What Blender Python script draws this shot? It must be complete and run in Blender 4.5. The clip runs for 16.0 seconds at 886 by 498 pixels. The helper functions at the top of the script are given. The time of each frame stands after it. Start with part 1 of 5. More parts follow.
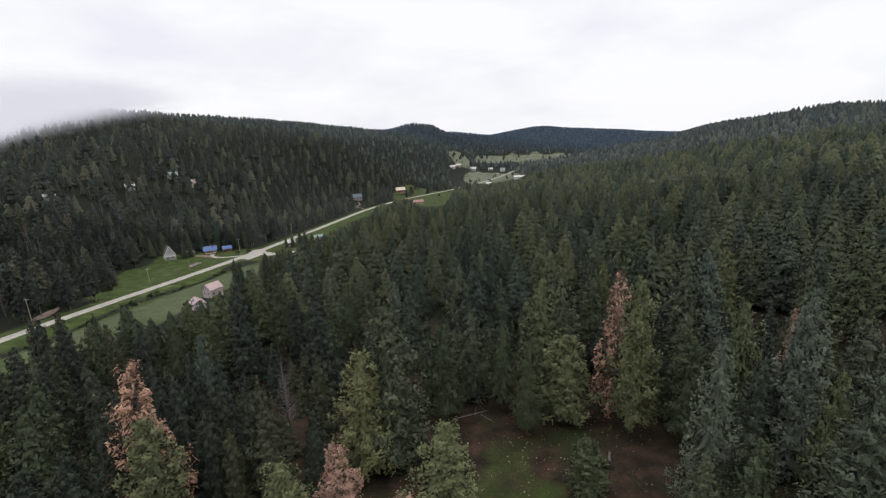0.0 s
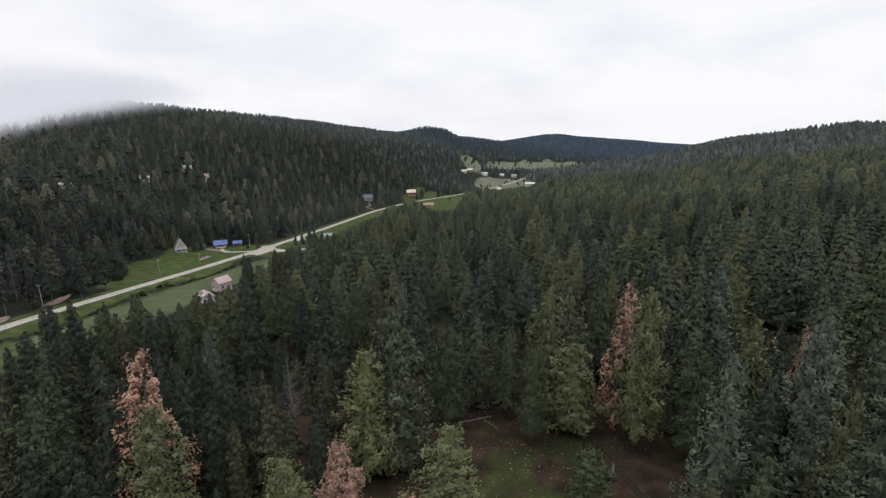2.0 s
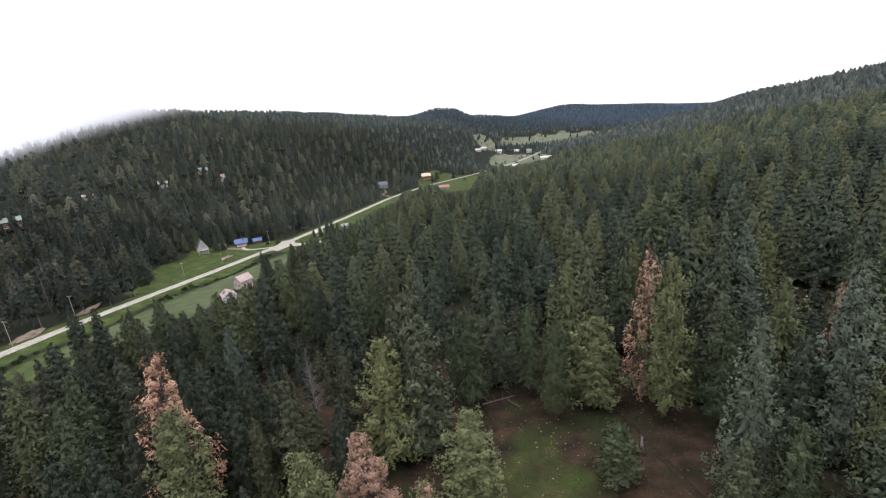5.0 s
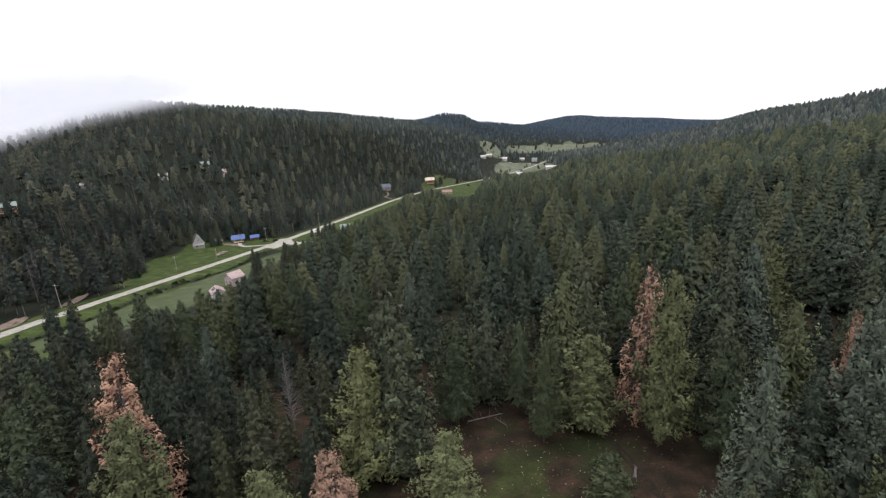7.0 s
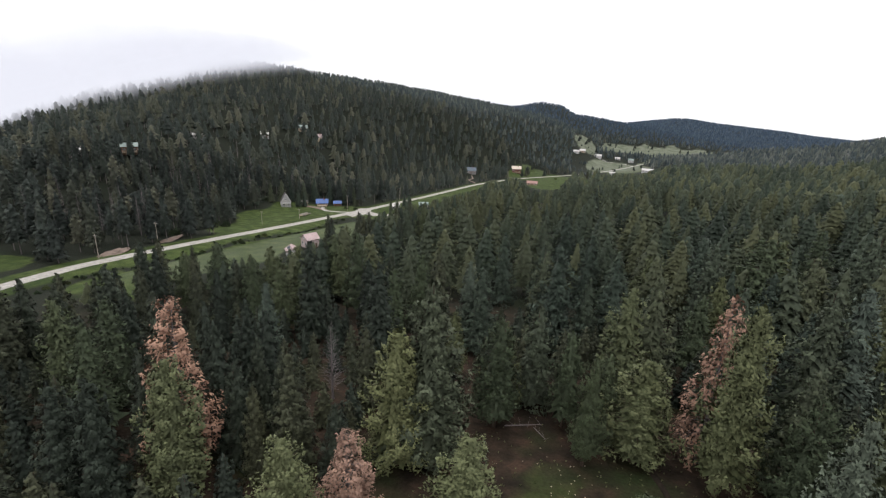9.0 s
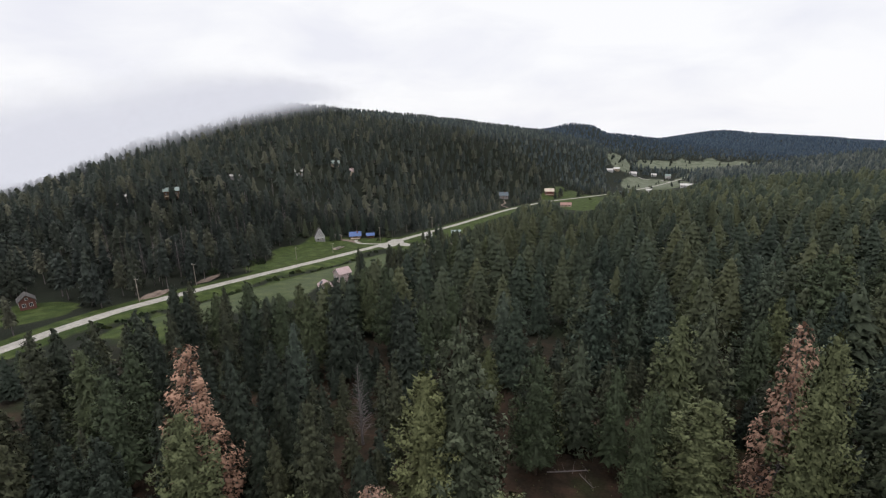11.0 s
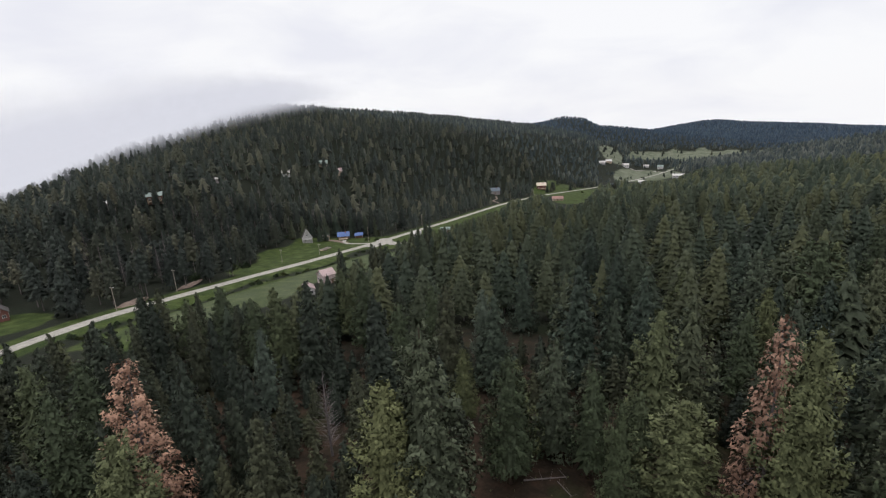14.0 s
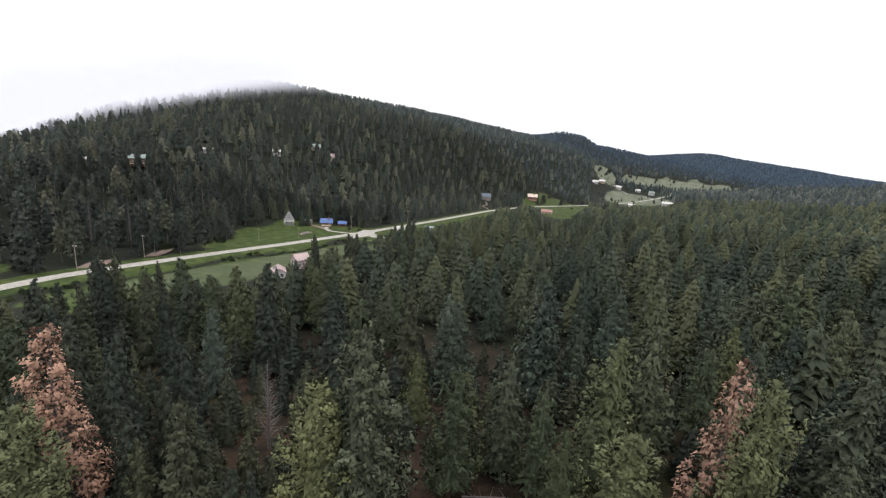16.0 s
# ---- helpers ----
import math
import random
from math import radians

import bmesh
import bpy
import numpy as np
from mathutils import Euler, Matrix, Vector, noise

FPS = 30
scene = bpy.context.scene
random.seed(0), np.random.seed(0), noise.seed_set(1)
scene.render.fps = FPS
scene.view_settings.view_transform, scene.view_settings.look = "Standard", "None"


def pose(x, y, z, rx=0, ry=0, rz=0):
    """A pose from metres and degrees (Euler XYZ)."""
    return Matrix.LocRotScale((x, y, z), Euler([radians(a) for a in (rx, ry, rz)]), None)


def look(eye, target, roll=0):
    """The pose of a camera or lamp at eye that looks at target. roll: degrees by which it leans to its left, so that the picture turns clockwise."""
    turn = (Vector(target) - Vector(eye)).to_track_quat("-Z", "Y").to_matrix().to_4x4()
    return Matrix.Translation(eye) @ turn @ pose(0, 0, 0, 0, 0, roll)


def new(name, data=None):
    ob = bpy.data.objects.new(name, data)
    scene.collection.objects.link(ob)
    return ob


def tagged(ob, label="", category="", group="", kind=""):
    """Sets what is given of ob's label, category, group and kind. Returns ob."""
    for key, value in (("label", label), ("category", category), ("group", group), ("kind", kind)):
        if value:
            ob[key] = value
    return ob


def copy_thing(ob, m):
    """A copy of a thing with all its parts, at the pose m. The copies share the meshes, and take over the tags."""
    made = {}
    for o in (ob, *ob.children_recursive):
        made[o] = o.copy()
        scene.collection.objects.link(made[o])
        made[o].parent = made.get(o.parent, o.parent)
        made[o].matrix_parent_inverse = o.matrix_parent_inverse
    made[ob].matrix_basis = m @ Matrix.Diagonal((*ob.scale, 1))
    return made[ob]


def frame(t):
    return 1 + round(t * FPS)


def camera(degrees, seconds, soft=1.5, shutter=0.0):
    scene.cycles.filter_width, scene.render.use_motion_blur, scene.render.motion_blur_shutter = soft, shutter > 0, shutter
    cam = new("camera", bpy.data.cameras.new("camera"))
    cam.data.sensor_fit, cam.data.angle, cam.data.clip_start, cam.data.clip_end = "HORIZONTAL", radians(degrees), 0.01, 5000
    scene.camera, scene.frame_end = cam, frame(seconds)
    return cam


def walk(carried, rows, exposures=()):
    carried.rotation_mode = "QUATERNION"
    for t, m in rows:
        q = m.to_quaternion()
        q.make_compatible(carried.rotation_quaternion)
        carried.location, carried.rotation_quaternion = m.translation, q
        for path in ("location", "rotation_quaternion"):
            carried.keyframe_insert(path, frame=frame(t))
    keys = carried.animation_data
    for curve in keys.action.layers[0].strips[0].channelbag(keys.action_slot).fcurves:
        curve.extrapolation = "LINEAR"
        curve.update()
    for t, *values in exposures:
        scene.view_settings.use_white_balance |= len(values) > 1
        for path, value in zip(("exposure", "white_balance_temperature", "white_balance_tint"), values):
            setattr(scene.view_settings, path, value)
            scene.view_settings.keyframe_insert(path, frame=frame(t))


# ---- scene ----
cam = camera(84.71, 16.0, soft=1.2)
# seconds, eye x y z, yaw, pitch, roll
PATH = [
    (0.0, -2.31, 4.60, 42.00, -0.37, -15.71, 2.48),
    (0.5, -2.85, 4.61, 41.98, -0.14, -15.83, 2.32),
    (1.0, -2.90, 4.58, 41.96, 0.47, -15.52, 1.42),
    (1.5, -2.78, 4.63, 41.85, 0.80, -15.22, 1.48),
    (2.0, -2.77, 4.58, 41.85, 1.16, -15.22, 0.43),
    (2.5, -2.77, 4.68, 41.92, 1.28, -16.06, -0.26),
    (3.0, -2.67, 4.80, 42.02, 1.42, -17.44, 0.90),
    (3.5, -2.44, 5.17, 42.17, 1.24, -19.98, 3.56),
    (4.0, -2.25, 5.49, 42.02, 1.36, -19.08, 4.78),
    (4.5, -1.66, 6.08, 41.71, 1.50, -18.10, 6.52),
    (4.7, -1.33, 6.17, 41.48, 1.83, -17.32, 6.14),
    (6.8, 0.63, 10.65, 39.88, 3.23, -17.20, 3.07),
    (7.0, 0.69, 10.94, 39.85, 3.31, -16.59, 2.97),
    (7.5, 1.22, 11.85, 39.73, 4.13, -16.58, 2.03),
    (8.0, 1.84, 13.00, 39.53, 7.88, -16.34, -1.36),
    (8.5, 2.62, 14.06, 39.51, 9.99, -17.72, -1.85),
    (9.0, 2.90, 14.84, 39.47, 14.47, -18.25, -2.30),
    (9.2, 2.84, 15.21, 39.32, 18.33, -17.73, -3.01),
    (11.3, 3.45, 19.67, 39.22, 17.27, -14.76, 3.84),
    (11.5, 3.63, 19.91, 39.24, 16.98, -14.51, 5.98),
    (12.0, 3.89, 20.75, 39.20, 16.66, -14.62, 7.57),
    (12.5, 4.20, 21.81, 38.93, 16.56, -14.57, 6.16),
    (13.0, 4.80, 22.85, 38.62, 16.93, -14.68, 4.28),
    (13.5, 5.52, 23.78, 38.24, 16.89, -15.19, 3.62),
    (14.0, 6.34, 24.41, 38.07, 16.94, -15.48, 2.95),
    (14.5, 7.13, 25.15, 37.94, 17.07, -16.18, 1.33),
    (15.0, 7.63, 26.14, 37.81, 17.17, -17.89, 0.28),
    (15.5, 8.01, 27.01, 37.72, 17.51, -17.56, -3.47),
    (16.0, 8.32, 27.87, 37.46, 17.26, -15.50, -4.18),
]
walk(cam, [(t, pose(x, y, z, 90 + pitch, roll, yaw)) for t, x, y, z, yaw, pitch, roll in PATH],
     exposures=[(0.0, 0.0), (2.5, -0.03), (3.0, -0.02), (3.5, 0.3), (4.5, 0.55), (7.0, 0.3), (7.5, 0.27), (9.0, 0.25), (11.5, -0.04), (13.0, -0.05), (14.5, -0.03), (15.0, 0.06), (15.5, 0.28), (16.0, 0.4)])

# ---- sky and light ----
def rgb(r, g, b):
    return (r, g, b, 1.0)


world = bpy.data.worlds.new("world")
scene.world = world
world.use_nodes = True
wt = world.node_tree
wt.nodes.clear()
w_out = wt.nodes.new("ShaderNodeOutputWorld")
w_bg = wt.nodes.new("ShaderNodeBackground")
w_sky = wt.nodes.new("ShaderNodeTexSky")
w_sky.sky_type, w_sky.sun_disc = "NISHITA", False
w_sky.sun_elevation, w_sky.sun_rotation = radians(48), radians(200)
w_geo = wt.nodes.new("ShaderNodeTexCoord")
w_map = wt.nodes.new("ShaderNodeMapping")
w_map.inputs["Scale"].default_value = (1.5, 1.5, 4.5)
w_noise = wt.nodes.new("ShaderNodeTexNoise")
w_noise.inputs["Scale"].default_value, w_noise.inputs["Detail"].default_value = 2.3, 6.0
w_noise.inputs["Distortion"].default_value = 0.4
w_ramp = wt.nodes.new("ShaderNodeValToRGB")
w_ramp.color_ramp.elements[0].position, w_ramp.color_ramp.elements[0].color = 0.33, rgb(0.84, 0.845, 0.915)
w_ramp.color_ramp.elements[1].position, w_ramp.color_ramp.elements[1].color = 0.58, rgb(0.96, 0.96, 0.985)
w_scale = wt.nodes.new("ShaderNodeMix")
w_scale.data_type, w_scale.blend_type = "RGBA", "ADD"
w_scale.inputs[0].default_value = 0.004
wt.links.new(w_geo.outputs["Generated"], w_map.inputs["Vector"])
wt.links.new(w_map.outputs[0], w_noise.inputs["Vector"])
wt.links.new(w_noise.outputs["Fac"], w_ramp.inputs[0])
wt.links.new(w_ramp.outputs[0], w_scale.inputs[6])
wt.links.new(w_sky.outputs[0], w_scale.inputs[7])
w_split = wt.nodes.new("ShaderNodeSeparateXYZ")
w_up = wt.nodes.new("ShaderNodeMapRange")
w_up.interpolation_type = "SMOOTHSTEP"
w_up.inputs["From Min"].default_value, w_up.inputs["From Max"].default_value = 0.35, 1.0
w_up.inputs["To Min"].default_value, w_up.inputs["To Max"].default_value = 1.0, 2.75
wt.links.new(w_geo.outputs["Generated"], w_split.inputs[0])
wt.links.new(w_split.outputs["Z"], w_up.inputs["Value"])
wt.links.new(w_up.outputs[0], w_bg.inputs["Strength"])
wt.links.new(w_scale.outputs[2], w_bg.inputs["Color"])
wt.links.new(w_bg.outputs[0], w_out.inputs[0])

sun = new("sun", bpy.data.lights.new("sun", "SUN"))
sun.data.energy, sun.data.angle, sun.data.color = 0.35, radians(25), (1.0, 0.97, 0.92)
sun.matrix_world = look((0, 0, 0), (-0.25, 0.55, -0.9))
scene.view_settings.exposure = 0.0

# ---- materials ----
class Nodes:
    """A principled material under construction."""

    def __init__(self, name, roughness=0.9, specular=0.2):
        self.mat = bpy.data.materials.new(name)
        self.mat.use_nodes = True
        self.t = self.mat.node_tree
        self.bsdf = self.t.nodes["Principled BSDF"]
        self.bsdf.inputs["Roughness"].default_value = roughness
        self.bsdf.inputs["Specular IOR Level"].default_value = specular

    def node(self, kind, **values):
        n = self.t.nodes.new("ShaderNode" + kind)
        for key, v in values.items():
            n.inputs[key.replace("_", " ")].default_value = v
        return n

    def link(self, a, b):
        self.t.links.new(a, b)

    def noise(self, scale, detail=4.0, where="Object"):
        co = self.node("TexCoord")
        n = self.node("TexNoise", Scale=scale, Detail=detail)
        self.link(co.outputs[where], n.inputs["Vector"])
        return n.outputs["Fac"]

    def world_noise(self, scale, detail=4.0):
        g = self.node("NewGeometry")
        n = self.node("TexNoise", Scale=scale, Detail=detail)
        self.link(g.outputs["Position"], n.inputs["Vector"])
        return n.outputs["Fac"]

    def ramp(self, fac, stops):
        n = self.node("ValToRGB")
        e = n.color_ramp.elements
        while len(e) < len(stops):
            e.new(0.5)
        for el, (p, c) in zip(e, stops):
            el.position, el.color = p, rgb(*c)
        self.link(fac, n.inputs[0])
        return n.outputs[0]

    def mix(self, fac, a, b, blend="MIX"):
        n = self.t.nodes.new("ShaderNodeMix")
        n.data_type, n.blend_type = "RGBA", blend
        for sock, v in ((n.inputs[0], fac), (n.inputs[6], a), (n.inputs[7], b)):
            if isinstance(v, tuple):
                sock.default_value = rgb(*v)
            elif isinstance(v, (int, float)):
                sock.default_value = v
            else:
                self.link(v, sock)
        return n.outputs[2]

    def base(self, sock):
        self.link(sock, self.bsdf.inputs["Base Color"])

    def bump(self, height, strength=0.4, distance=0.1):
        n = self.node("Bump", Strength=strength, Distance=distance)
        self.link(height, n.inputs["Height"])
        self.link(n.outputs[0], self.bsdf.inputs["Normal"])


GREENS = [(0.0, (0.46, 0.56, 0.58)), (0.35, (0.76, 0.87, 0.88)), (0.7, (1.08, 1.06, 0.92)), (1.0, (1.52, 1.38, 1.08))]
SLOPE_TINTS = [(0.0, (0.52, 0.60, 0.64)), (0.35, (0.86, 0.95, 0.98)), (0.6, (1.15, 1.10, 0.95)), (0.8, (1.62, 1.45, 1.22)), (1.0, (2.3, 1.95, 1.75))]


def foliage(name, dark, light, tone=False, alike=0.0, tints=GREENS):
    """Needles with light painted into their colour: dark within, paler on top and at the bough ends; varied tree by
    tree and clump by clump.
    """
    m = Nodes(name, 0.75, 0.25)
    g = m.node("NewGeometry")
    if tone:
        a = m.node("Attribute")
        a.attribute_name = "tone"
        per_tree = a.outputs["Fac"]
    else:
        per_tree = m.node("ObjectInfo").outputs["Random"]
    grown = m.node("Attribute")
    grown.attribute_name = "painted_light"
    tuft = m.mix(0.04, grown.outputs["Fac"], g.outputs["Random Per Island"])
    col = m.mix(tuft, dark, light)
    tree = m.ramp(per_tree, tints)
    col = m.mix(1.0 - alike, col, tree, "MULTIPLY")
    soft = m.ramp(m.world_noise(3.2, 4.0), [(0.3, (0.84, 0.85, 0.85)), (0.7, (1.12, 1.11, 1.09))])
    m.base(m.mix(1.0, col, soft, "MULTIPLY"))
    return m.mat


def mottled(name, stops, scale=2.0, roughness=0.9, bump=0.3, specular=0.2, fine=None):
    m = Nodes(name, roughness, specular)
    n = m.world_noise(scale, 6.0)
    col = m.ramp(n, stops)
    if fine:
        f = m.ramp(m.world_noise(fine, 3.0), [(0.3, (0.75, 0.75, 0.75)), (0.7, (1.2, 1.2, 1.2))])
        col = m.mix(1.0, col, f, "MULTIPLY")
    m.base(col)
    m.bump(n, bump, 0.2)
    return m.mat


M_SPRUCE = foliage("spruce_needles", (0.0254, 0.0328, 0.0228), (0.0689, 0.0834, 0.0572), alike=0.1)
# spruce needles again, darkened to paint in the shade of the dense left wood
M_SPRUCE_SHADED = foliage("shaded_spruce_needles", (0.0173, 0.0211, 0.0144), (0.0536, 0.0609, 0.0410), alike=0.1)
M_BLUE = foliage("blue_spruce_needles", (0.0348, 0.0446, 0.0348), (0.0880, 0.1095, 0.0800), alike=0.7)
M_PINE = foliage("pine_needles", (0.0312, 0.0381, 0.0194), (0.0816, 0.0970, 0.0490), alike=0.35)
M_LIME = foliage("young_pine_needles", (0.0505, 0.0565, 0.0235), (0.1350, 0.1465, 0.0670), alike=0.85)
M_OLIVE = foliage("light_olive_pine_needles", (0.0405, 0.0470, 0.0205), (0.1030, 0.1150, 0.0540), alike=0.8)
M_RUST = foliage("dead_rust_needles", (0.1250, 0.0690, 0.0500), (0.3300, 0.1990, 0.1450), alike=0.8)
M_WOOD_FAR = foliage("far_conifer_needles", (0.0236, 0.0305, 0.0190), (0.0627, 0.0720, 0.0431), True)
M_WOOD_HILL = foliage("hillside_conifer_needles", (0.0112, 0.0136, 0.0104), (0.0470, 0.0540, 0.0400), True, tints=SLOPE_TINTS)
# hillside needles made paler and bluer, a thin haze painted in
M_WOOD_THIN_HAZE = foliage("thin_haze_conifer_needles", (0.0132, 0.0187, 0.0187), (0.0572, 0.0704, 0.0682), True, tints=SLOPE_TINTS)
# the blue of distant haze is painted into these needles
M_WOOD_HAZE = foliage("hazed_conifer_needles", (0.020, 0.031, 0.050), (0.048, 0.072, 0.110), True)
M_BUSH = foliage("bush_leaves", (0.028, 0.040, 0.017), (0.060, 0.076, 0.033))
M_BARK = mottled("bark", [(0.3, (0.036, 0.025, 0.019)), (0.7, (0.087, 0.059, 0.043))], 6.0)
M_GREYBARK = mottled("weathered_grey_bark", [(0.3, (0.079, 0.067, 0.067)), (0.7, (0.158, 0.138, 0.134))], 6.0)


def ground_material():
    m = Nodes("ground", 0.95, 0.1)
    a = m.node("Attribute")
    a.attribute_name = "grass"
    duff = m.ramp(m.world_noise(0.35, 6.0), [(0.3, (0.013, 0.010, 0.007)), (0.5, (0.026, 0.018, 0.012)), (0.7, (0.044, 0.027, 0.018))])
    moss = m.ramp(m.world_noise(0.09, 4.0), [(0.52, (0, 0, 0)), (0.72, (1, 1, 1))])
    duff = m.mix(moss, duff, (0.020, 0.027, 0.010))
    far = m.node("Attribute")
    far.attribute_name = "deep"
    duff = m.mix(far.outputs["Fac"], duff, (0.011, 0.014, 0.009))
    green = m.ramp(m.world_noise(0.22, 8.0), [(0.25, (0.016, 0.027, 0.008)), (0.5, (0.032, 0.046, 0.012)), (0.75, (0.064, 0.078, 0.026))])
    dry = m.node("Attribute")
    dry.attribute_name = "dry"
    green = m.mix(dry.outputs["Fac"], green, m.ramp(m.world_noise(0.08, 6.0), [(0.35, (0.070, 0.080, 0.052)), (0.65, (0.120, 0.128, 0.092))]))
    fine = m.ramp(m.world_noise(2.5, 4.0), [(0.3, (0.75, 0.75, 0.75)), (0.7, (1.22, 1.22, 1.22))])
    edge = m.node("Math")
    edge.operation = "ADD"
    m.link(a.outputs["Fac"], edge.inputs[0])
    wob = m.node("Math")
    wob.operation = "MULTIPLY_ADD"
    m.link(m.world_noise(0.15, 5.0), wob.inputs[0])
    wob.inputs[1].default_value, wob.inputs[2].default_value = 0.7, -0.35
    m.link(wob.outputs[0], edge.inputs[1])
    sharp = m.ramp(edge.outputs[0], [(0.36, (0, 0, 0)), (0.62, (1, 1, 1))])
    col = m.mix(sharp, duff, green)
    m.base(m.mix(1.0, col, fine, "MULTIPLY"))
    m.bump(m.world_noise(1.5, 6.0), 0.5, 0.3)
    return m.mat


M_GROUND = ground_material()
M_GRAVEL = mottled("pale_gravel", [(0.3, (0.198, 0.182, 0.162)), (0.6, (0.284, 0.265, 0.237)), (0.8, (0.348, 0.328, 0.300))], 0.6, fine=3.0)

# ---- lie of the land ----
EYE_HEIGHT = 42.0


def smooth(a, b, x):
    u = np.clip((x - a) / (b - a), 0, 1)
    return u * u * (3 - 2 * u)


def polar(az, r):
    return r * math.sin(radians(az)), r * math.cos(radians(az))


# crest lines: bearing, distance, height
LEFT_RIDGE = [(-75, 800, 15), (-58, 800, 39), (-50, 820, 91), (-40.5, 860, 149), (-35, 900, 169), (-28, 950, 162), (-22, 1050, 165), (-16, 1200, 159), (-9, 1400, 153), (-6, 1500, 162), (-3, 1600, 182), (0.5, 1750, 146), (6, 2000, 132)]
FAR_RIDGE = [(3, 2900, 176), (6, 2900, 182), (10.8, 3000, 204), (15, 3000, 162), (20, 3000, 114), (26, 2900, 84)]
RIGHT_RIDGE = [(22, 1900, 52), (24, 1700, 54), (27, 1600, 70), (30, 1500, 86), (37, 1300, 84), (42, 1200, 70), (55, 1200, 70), (75, 1200, 64)]


def ridge(x, y, floor, crest, width, toe):
    """Rise above the floor of a chain of hills along a crest line."""
    best = np.zeros_like(x)
    pts = [(*polar(a, r), h) for a, r, h in crest]
    for (ax, ay, ah), (bx, by, bh) in zip(pts, pts[1:]):
        dx, dy = bx - ax, by - ay
        u = np.clip(((x - ax) * dx + (y - ay) * dy) / (dx * dx + dy * dy), 0, 1)
        d = np.hypot(x - ax - u * dx, y - ay - u * dy) / width
        fall = np.clip(1 - np.sqrt(d * d + 0.0016) + 0.04, 0, 1) ** toe
        best = np.maximum(best, np.maximum(ah + u * (bh - ah) - floor, 0) * fall)
    return best


ROAD = [(40, -149), (90, -152), (120, -153), (150, -150), (190, -143), (220, -136), (265, -128), (310, -121), (385, -113), (450, -103), (535, -90),
        (630, -60), (715, 3), (790, 42), (890, 86), (1010, 150), (1250, 240), (1600, 330)]
_ky = np.arange(40, 1600, 5.0)
_kx = np.interp(_ky, [p[0] for p in ROAD], [p[1] for p in ROAD])
for _ in range(3):
    _kx[1:-1] = np.convolve(np.pad(_kx, 3, mode="edge"), np.ones(7) / 7, "valid")[1:-1]


def road_x(y):
    """Where the road runs."""
    return np.interp(np.asarray(y, float), _ky, _kx)


def rough(x, y):
    return (1.0 * np.sin(x * 0.021 + 1.3) * np.cos(y * 0.017 + 0.4) + 0.5 * np.sin(x * 0.047 + y * 0.031)
            + 4.0 * np.sin(x * 0.0087 + 0.7) * np.sin(y * 0.0073 + 2.1) * smooth(250, 700, np.hypot(x, y)))


def fall(x, y):
    """Tilts the whole land down northward and a little to the west, so that trees lean to fit the camera's view."""
    return 0.0524 * np.clip(x, -2000, 2000) + -0.1051 * np.clip(y, -80, 4000)


def height(x, y):
    x, y = np.asarray(x, float), np.asarray(y, float)
    base = -3.0 + 3.0 * smooth(-40, -120, x) * smooth(60, 140, y) + 0.018 * np.clip(y - 400, 0, 600) + 0.045 * np.clip(y - 1000, 0, 2500) * smooth(1900, 900, np.abs(x))
    base = base + 3.0 * smooth(120, 320, y) * smooth(-120, -40, x)
    base = base - 1.6 * np.exp(-(((x - road_x(y)) - 15) / 5.0) ** 2) * smooth(80, 130, y) * smooth(320, 260, y)
    off = x - road_x(y)
    open_side = np.maximum(smooth(-24, -190, off), smooth(900, 1300, y))
    wild = np.maximum(smooth(40, 120, np.abs(off)), smooth(900, 1100, y)) * smooth(60, 120, np.hypot(x, y))
    b = np.degrees(np.arctan2(x, y))
    left = np.interp(b, [-80, -58, -50, -43, -38, -30, -4, -1, 0.5, 6], [0.1, 0.43, 0.75, 0.87, 0.96, 1.0, 1.0, 0.95, 0.82, 0.80])
    far = np.interp(b, [12, 15, 18.7, 22, 26], [1.03, 0.9, 0.75, 0.61, 0.55])
    right = np.interp(b, [20, 24, 28, 38, 42], [0.55, 0.65, 0.93, 1.0, 0.88])
    hills = np.maximum(np.maximum(ridge(x, y, base, LEFT_RIDGE, 720, 1.15) * open_side * left, ridge(x, y, base, FAR_RIDGE, 1200, 1.2) * far),
                       ridge(x, y, base, RIGHT_RIDGE, 900, 1.2) * smooth(60, 200, x) * right)
    return base + hills + rough(x, y) * wild + fall(x, y)


